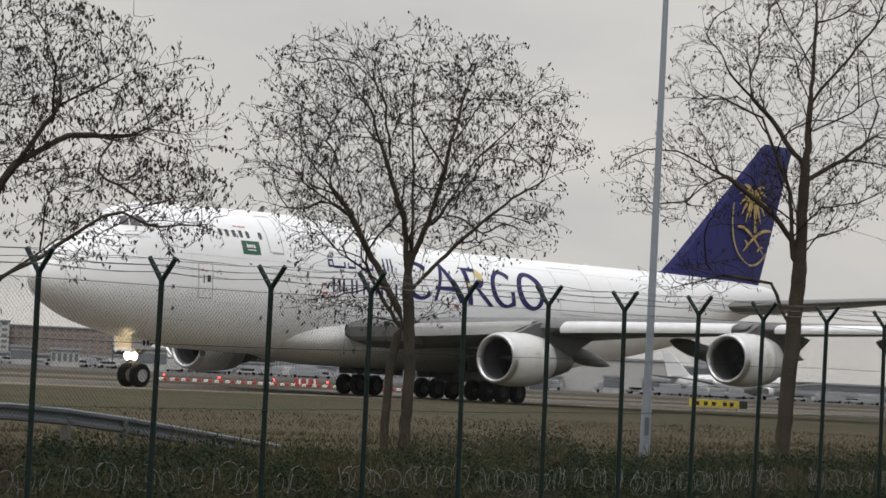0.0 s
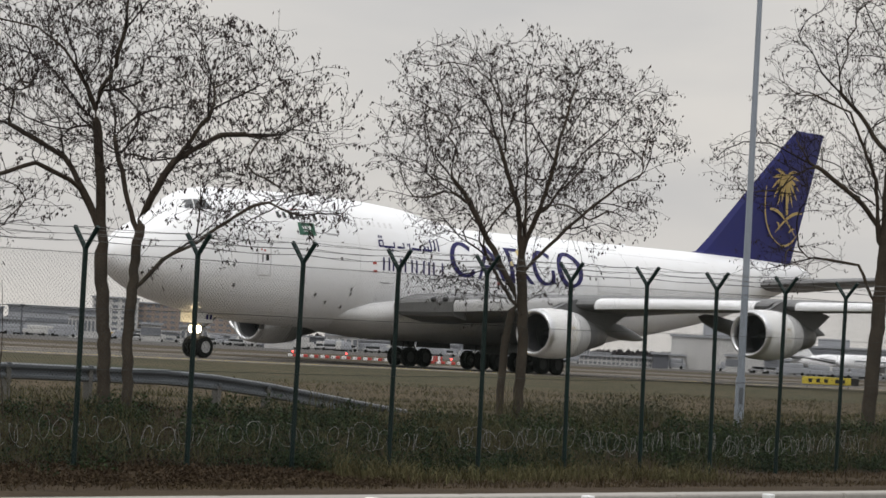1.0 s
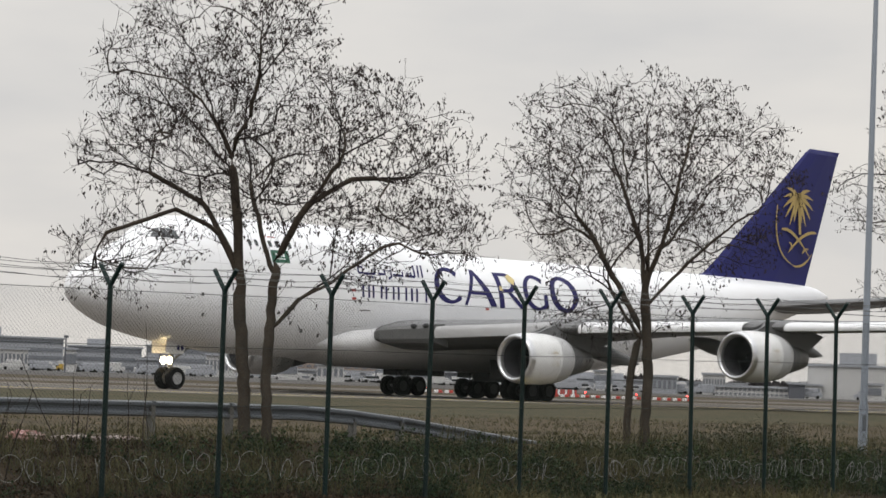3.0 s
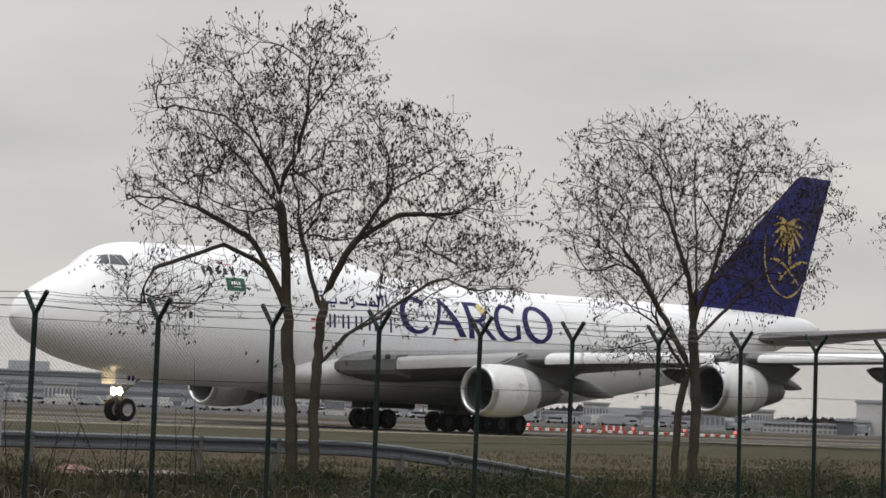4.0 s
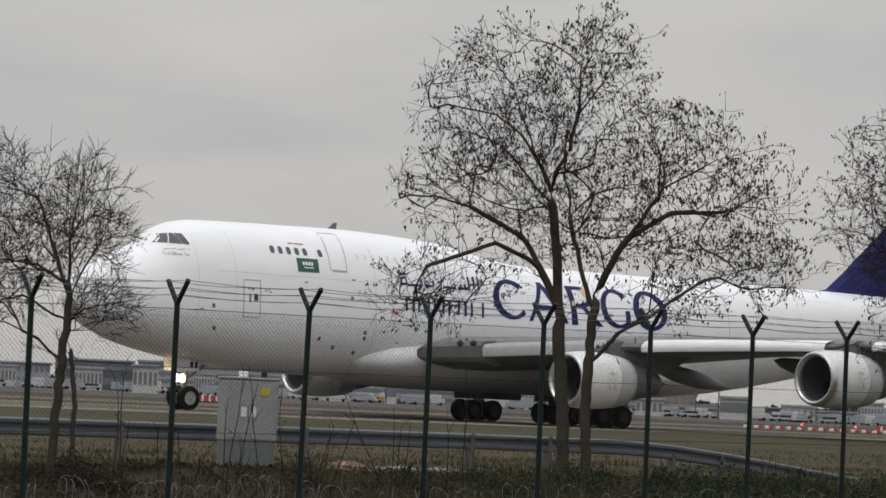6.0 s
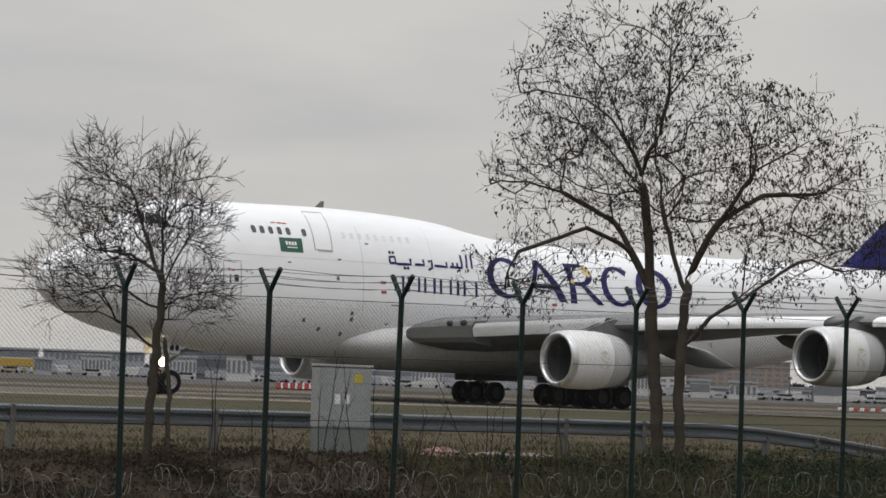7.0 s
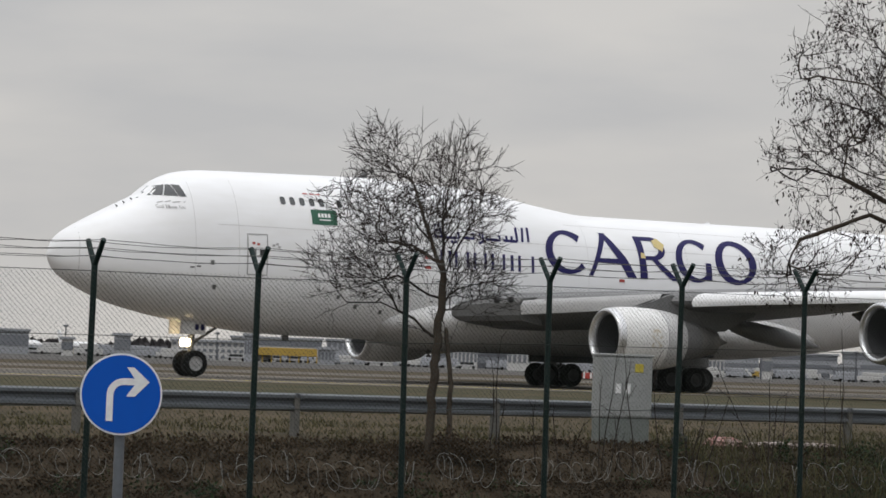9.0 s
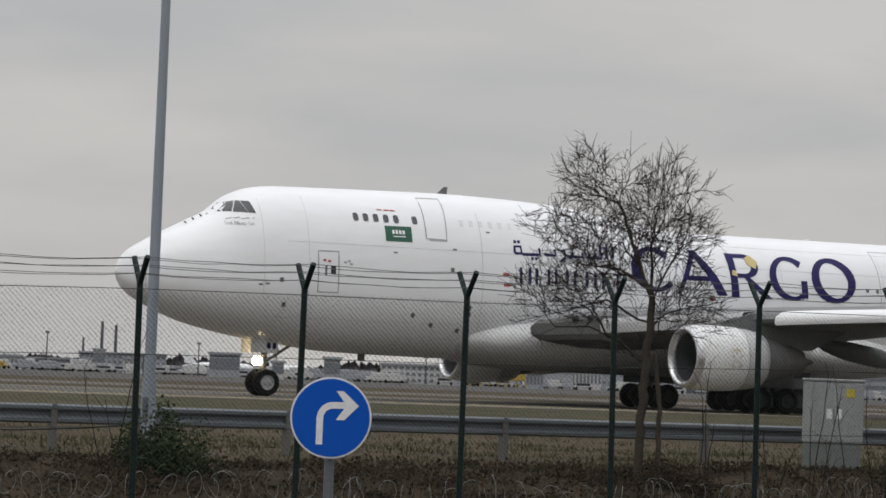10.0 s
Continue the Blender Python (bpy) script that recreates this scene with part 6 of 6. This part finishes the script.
building(-28.5, -25.6, 860, H(0.16, 860), FACADE, "low white airport hall", 2, 1)
building(-24.2, -20.5, 1290, H(0.09, 1290), FACADE, "low white terminal wing", 1, 1)
shed_dice = random.Random(41)
for k in range(30):
    b = -28.3 + 1.42 * k + shed_dice.uniform(-0.4, 0.4)
    w, d = shed_dice.uniform(0.25, 0.75), shed_dice.uniform(520, 680)
    building(b - w / 2, b + w / 2, d, shed_dice.uniform(3.0, 5.5), shed_dice.choice((FACADE, FACADE, FACADE, FACADE_GREY)), "low pale airport shed with a window band", 1, shed_dice.choice((1, 5, 8)), depth=12, name="airport_shed")
for b0, b1 in ((-17.1, -15.7), (-8.75, -8.4)):
    bm = bmesh.new()
    w = 560 * math.tan(radians((b1 - b0) / 2))
    box(bm, (-w, 0, 1.5), (w, 6, 3.2), None, 0.1)
    for k in range(8):
        x = -w + 2 * w * k / 7
        box(bm, (x - 0.15, 0.5, -0.2), (x + 0.15, 0.8, 1.6))
    ob = part("loading_canopy", bm, YPANEL)
    ob.matrix_basis = far_frame((b0 + b1) / 2, 560)
    tagged(ob, "long ochre loading canopy on posts", "canopy")

for b, top, r in ((-25.42, 0.66, 0.5), (-25.02, 1.02, 0.7), (-24.72, 0.95, 0.7)):
    ob = tube("chimney", [(0, 0, -1), (0, 0, H(top, 1300))], [r * 1.3, r], FACADE_DARK, None, 10)
    ob.matrix_basis = Matrix.Translation(far(b, 1300))
    tagged(ob, "tall thin dark chimney far beyond the airport", "chimney", "far chimneys")
for b, top, d in ((-26.2, 0.75, 600), (-22.9, 0.62, 600), (-21.2, 0.55, 560), (-24.1, 0.3, 560), (-5.95, 0.68, 520), (-3.9, 0.55, 520), (1.35, 0.62, 500), (0.85, 0.4, 620), (-8.6, 0.55, 560), (-17.9, 0.5, 600)):
    mast = new("floodlight_mast")
    mast.matrix_basis = far_frame(b, d)
    h = H(top, d)
    tube("mast", [(0, 0, -0.5), (0, 0, h)], [0.22, 0.14], FACADE_DARK, mast, 6)
    bm = bmesh.new()
    box(bm, (-0.5, -0.2, h - 0.3), (0.5, 0.2, h + 0.15), None, 0.05)
    part("light_head", bm, FACADE_DARK, mast)
    tagged(mast, "dark apron floodlight mast", "light mast", "apron floodlight masts")


def build_far_wood():
    """A distant belt of bare trees along the horizon."""
    rnd = random.Random(77)
    v, f = [], []
    for _ in range(5200):
        b = rnd.uniform(-32, 24)
        d = rnd.uniform(1350, 1600)
        h = rnd.uniform(5, 9.5) * (0.9 + 0.5 * noise.noise((b * 0.8, 0, 0)))
        p = far(b, d, -0.5)
        s = far(b + 90, 1.0) * rnd.uniform(1.2, 3.4)
        i = len(v)
        dy = far(b, 1.0) * 2
        v.extend([p - s * 0.5, p + s * 0.5, p + s + Vector((0, 0, h * 0.6)), p + Vector((0, 0, h)) + s * rnd.uniform(-0.3, 0.3), p - s + Vector((0, 0, h * 0.55)), p + dy + Vector((0, 0, h * 0.7))])
        f.extend([(i, i + 1, i + 2, i + 5), (i, i + 5, i + 4), (i + 5, i + 2, i + 3), (i + 5, i + 3, i + 4)])
    tagged(link("far_wood", v, f, FARWOOD), "far brown belt of bare winter trees", "woodland", kind="stuff")


build_far_wood()


def build_far_vehicles():
    """Vans, trolleys and containers parked along the apron, a few of each kind."""
    rnd = random.Random(5)
    kinds = []
    for size, mat, nm, lab in (((4.6, 1.8, 1.5), GREYMARK, "parked_car", "grey parked car far across the apron"), ((5.4, 2.0, 2.2), FACADE, "parked_van", "white parked van far across the apron"), ((6.4, 2.3, 2.7), FACADE, "catering_truck", "white box truck far across the apron"),
                               ((3.2, 1.6, 1.7), YPANEL, "baggage_tractor", "ochre baggage tractor on the apron"),
                               ((5.2, 2.4, 2.2), FACADE_GREY, "cargo_container", "pale cargo container on the apron"), ((7.0, 2.4, 2.6), FACADE_GREY, "parked_truck", "grey parked truck far across the apron")):
        ob = new(nm)
        bm = bmesh.new()
        L, Wd, Ht = size
        box(bm, (-L / 2, -Wd / 2, 0.4), (L / 2, Wd / 2, Ht * 0.62), None, 0.12)
        part("body", bm, mat, ob)
        bm = bmesh.new()
        box(bm, (-L * 0.32, -Wd * 0.46, Ht * 0.62), (L * 0.34, Wd * 0.46, Ht), None, 0.15)
        part("cab", bm, GLASS if "car" in nm and "cargo" not in nm else mat, ob)
        for x in (-L * 0.32, L * 0.32):
            for y in (-Wd / 2, Wd / 2):
                bm = bmesh.new()
                c = bmesh.ops.create_cone(bm, cap_ends=True, segments=12, radius1=0.36, radius2=0.36, depth=0.24)
                bmesh.ops.transform(bm, matrix=pose(x, y, 0.36, 90), verts=c["verts"])
                part("wheel", bm, RUBBER, ob)
        tagged(ob, lab, nm.split("_")[-1], "vehicles on the apron")
        kinds.append(ob)
    used = set()
    for i in range(320):
        b = rnd.uniform(-28.5, 17.5)
        d = rnd.uniform(560, 700)
        k = rnd.choice((0, 0, 0, 1, 2, 4, 4, 5, 0, 4, 3) if i % 3 else (0, 4, 1))
        m = Matrix.Translation(far(b, d, 0.02)) @ pose(0, 0, 0, 0, 0, -b + rnd.choice((0, 0, 180, 20, 90)))
        if k not in used:
            used.add(k)
            kinds[k].matrix_basis = m
        else:
            copy_thing(kinds[k], m)


build_far_vehicles()


def build_works_barriers():
    """The line of low red and white works barriers with red lamps behind the taxiway."""
    proto = new("works_barrier")
    bm = bmesh.new()
    box(bm, (-0.36, -0.15, 0), (0.0, 0.15, 0.24), None, 0.04)
    part("white_half", bm, MARK, proto, "white half")
    bm = bmesh.new()
    box(bm, (0.0, -0.15, 0), (0.36, 0.15, 0.24), None, 0.04)
    part("red_half", bm, REDWHITE_R, proto, "red half")
    tagged(proto, "low red and white works barrier", "barrier", "works barriers beyond the taxiway")
    lamp = new("warning_lamp")
    tube("stem", [(0, 0, 0.22), (0, 0, 0.4)], 0.03, STRUT, lamp, 6)
    bm = bmesh.new()
    bmesh.ops.create_uvsphere(bm, u_segments=10, v_segments=8, radius=0.085)
    bmesh.ops.translate(bm, vec=(0, 0, 0.45), verts=bm.verts)
    part("lens", bm, RED_ON, lamp, "lit red lens", True)
    tagged(lamp, "lit red warning lamp on a works barrier", "lamp", "red warning lamps")
    a, b = far(2.0, 218), far(7.7, 226)
    n = 26
    for i in range(n):
        p = a.lerp(b, i / (n - 1))
        m = Matrix.Translation((p.x, p.y, 0.012)) @ pose(0, 0, 0, 0, 0, -4)
        if i == 0:
            proto.matrix_basis = m
        else:
            copy_thing(proto, m)
        if i % 5 == 0:
            m2 = Matrix.Translation((p.x, p.y, 0.012))
            if i == 0:
                lamp.matrix_basis = m2
            else:
                copy_thing(lamp, m2)
    # red and white fence panels at one end, and a second stand
    for bearing, d, w in ((5.0, 240, 2.0), (-10.05, 240, 3.0), (-9.6, 243, 1.6)):
        fp = new("works_fence")
        fp.matrix_basis = far_frame(bearing, d)
        k = 0
        x = -w / 2
        while x < w / 2:
            bm = bmesh.new()
            box(bm, (x, -0.05, 0.05), (x + 0.18, 0.05, 0.62), None, 0.01)
            part("slat", bm, MARK if k % 3 == 2 else REDWHITE_R, fp)
            x += 0.22
            k += 1
        bm = bmesh.new()
        box(bm, (-w / 2, -0.25, 0), (w / 2, 0.25, 0.08))
        part("foot", bm, RUBBER, fp)
        tagged(fp, "red and white striped works fence panel", "works fence", "works fence panels")
    # a yellow taxi guidance sign
    sg = new("taxi_sign")
    sg.matrix_basis = far_frame(13.6, 170)
    bm = bmesh.new()
    box(bm, (-1.6, -0.1, 0.25), (1.5, 0.1, 0.72), None, 0.02)
    part("panel", bm, SIGNYEL, sg, "yellow sign panel")
    bm = bmesh.new()
    box(bm, (1.5, -0.1, 0.25), (2.0, 0.1, 0.72), None, 0.02)
    part("panel", bm, BLACK, sg, "black sign panel")
    for x in (-1.2, -0.7, -0.2, 0.5, 0.9):
        bm = bmesh.new()
        box(bm, (x, -0.115, 0.36), (x + 0.24, -0.1, 0.60))
        part("bar", bm, BLACK, sg, "dark marking bar")
    for x in (-1.3, 1.3):
        bm = bmesh.new()
        box(bm, (x, -0.05, 0), (x + 0.08, 0.05, 0.26))
        part("leg", bm, STRUT, sg)
    tagged(sg, "low yellow taxiway guidance sign on legs", "sign")


build_works_barriers()


def build_far_aircraft():
    """Airliners parked at the far terminals."""
    proto = new("parked_airliner")
    prof = [(0, 0.05), (0.6, 0.75), (1.8, 1.4), (4, 1.9), (26, 1.95), (32, 1.2), (37, 0.25)]
    ob = revolve("fuselage", prof, WHITE, proto, 20, "", (0, 0, 3.4))
    for s in (-1, 1):
        v = [(13, s * 1.6, 2.6), (19, s * 1.6, 2.6), (22.6, s * 17, 4.2), (21, s * 17, 4.2), (13.6, s * 1.6, 3.1), (19, s * 1.6, 2.9), (22.6, s * 17, 4.35), (21.2, s * 17, 4.4)]
        link("wing", v, [(0, 1, 2, 3), (7, 6, 5, 4), (0, 3, 7, 4), (1, 5, 6, 2), (3, 2, 6, 7), (0, 4, 5, 1)], BELLY, proto)
        revolve("engine", [(0, 0.9), (0.2, 1.05), (1.6, 1.1), (3.4, 0.7)], COWL, proto, 16, "", (13.5, s * 5.6, 1.9))
        v = [(32, s * 0.5, 4.0), (35.5, s * 0.5, 4.0), (37, s * 6, 4.6), (35.6, s * 6, 4.6), (32, s * 0.5, 4.2), (35.5, s * 0.5, 4.15), (37, s * 6, 4.7), (35.6, s * 6, 4.75)]
        link("tailplane", v, [(0, 1, 2, 3), (7, 6, 5, 4), (0, 3, 7, 4), (1, 5, 6, 2), (3, 2, 6, 7), (0, 4, 5, 1)], BELLY, proto)
    v = [(29.5, -0.15, 4.9), (36, -0.15, 4.6), (38, -0.1, 10.6), (35.8, -0.1, 10.6), (29.5, 0.15, 4.9), (36, 0.15, 4.6), (38, 0.1, 10.6), (35.8, 0.1, 10.6)]
    link("fin", v, [(0, 1, 2, 3), (7, 6, 5, 4), (0, 3, 7, 4), (1, 5, 6, 2), (3, 2, 6, 7), (0, 4, 5, 1)], WHITE, proto)
    for x, y in ((4, 0), (17.5, 3.2), (17.5, -3.2)):
        tube("leg", [(x, y, 0), (x, y, 2.4)], [0.45, 0.2], RUBBER, proto, 8)
    for z, y in ((3.75, -1.93),):
        bm = bmesh.new()
        box(bm, (4.5, y - 0.02, z), (27, y + 0.02, z + 0.28))
        part("window_row", bm, WINDOW, proto)
    tagged(proto, "white airliner parked at the far terminals", "airplane", "airliners parked across the airfield")
    for i, (b, d, turn) in enumerate(((-21.7, 1180, 150), (-20.5, 1200, 120), (13.9, 590, 60), (15.7, 620, 150))):
        m = Matrix.Translation(far(b, d, 0.02)) @ pose(0, 0, 0, 0, 0, -b + turn)
        if i == 0:
            proto.matrix_basis = m
        else:
            copy_thing(proto, m)


build_far_aircraft()


# ================= what moves =================
def motions():
    rows = [(t, pose(x, y, 0.012, 0, 0, h)) for t, x, y, h in TAXI]
    walk(JET, rows)
    # distance rolled by time, from the taxi rows, for the wheels
    ts = [r[0] for r in TAXI]
    roll = [0.0]
    for (t0, x0, y0, _), (t1, x1, y1, _) in zip(TAXI, TAXI[1:]):
        speed_floor = 3.0 * (t1 - t0)
        along_track = -((x1 - x0) * CU + (y1 - y0) * SU)
        roll.append(roll[-1] + max(along_track, speed_floor))
    for wheel, x, y, z, r in WHEELS:
        keys = []
        for i in range(101):
            t = i / 10
            keys.append((t, pose(x, y, z, 0, -math.degrees(float(np.interp(t, ts, roll)) / r), 0)))
        walk(wheel, keys)


motions()
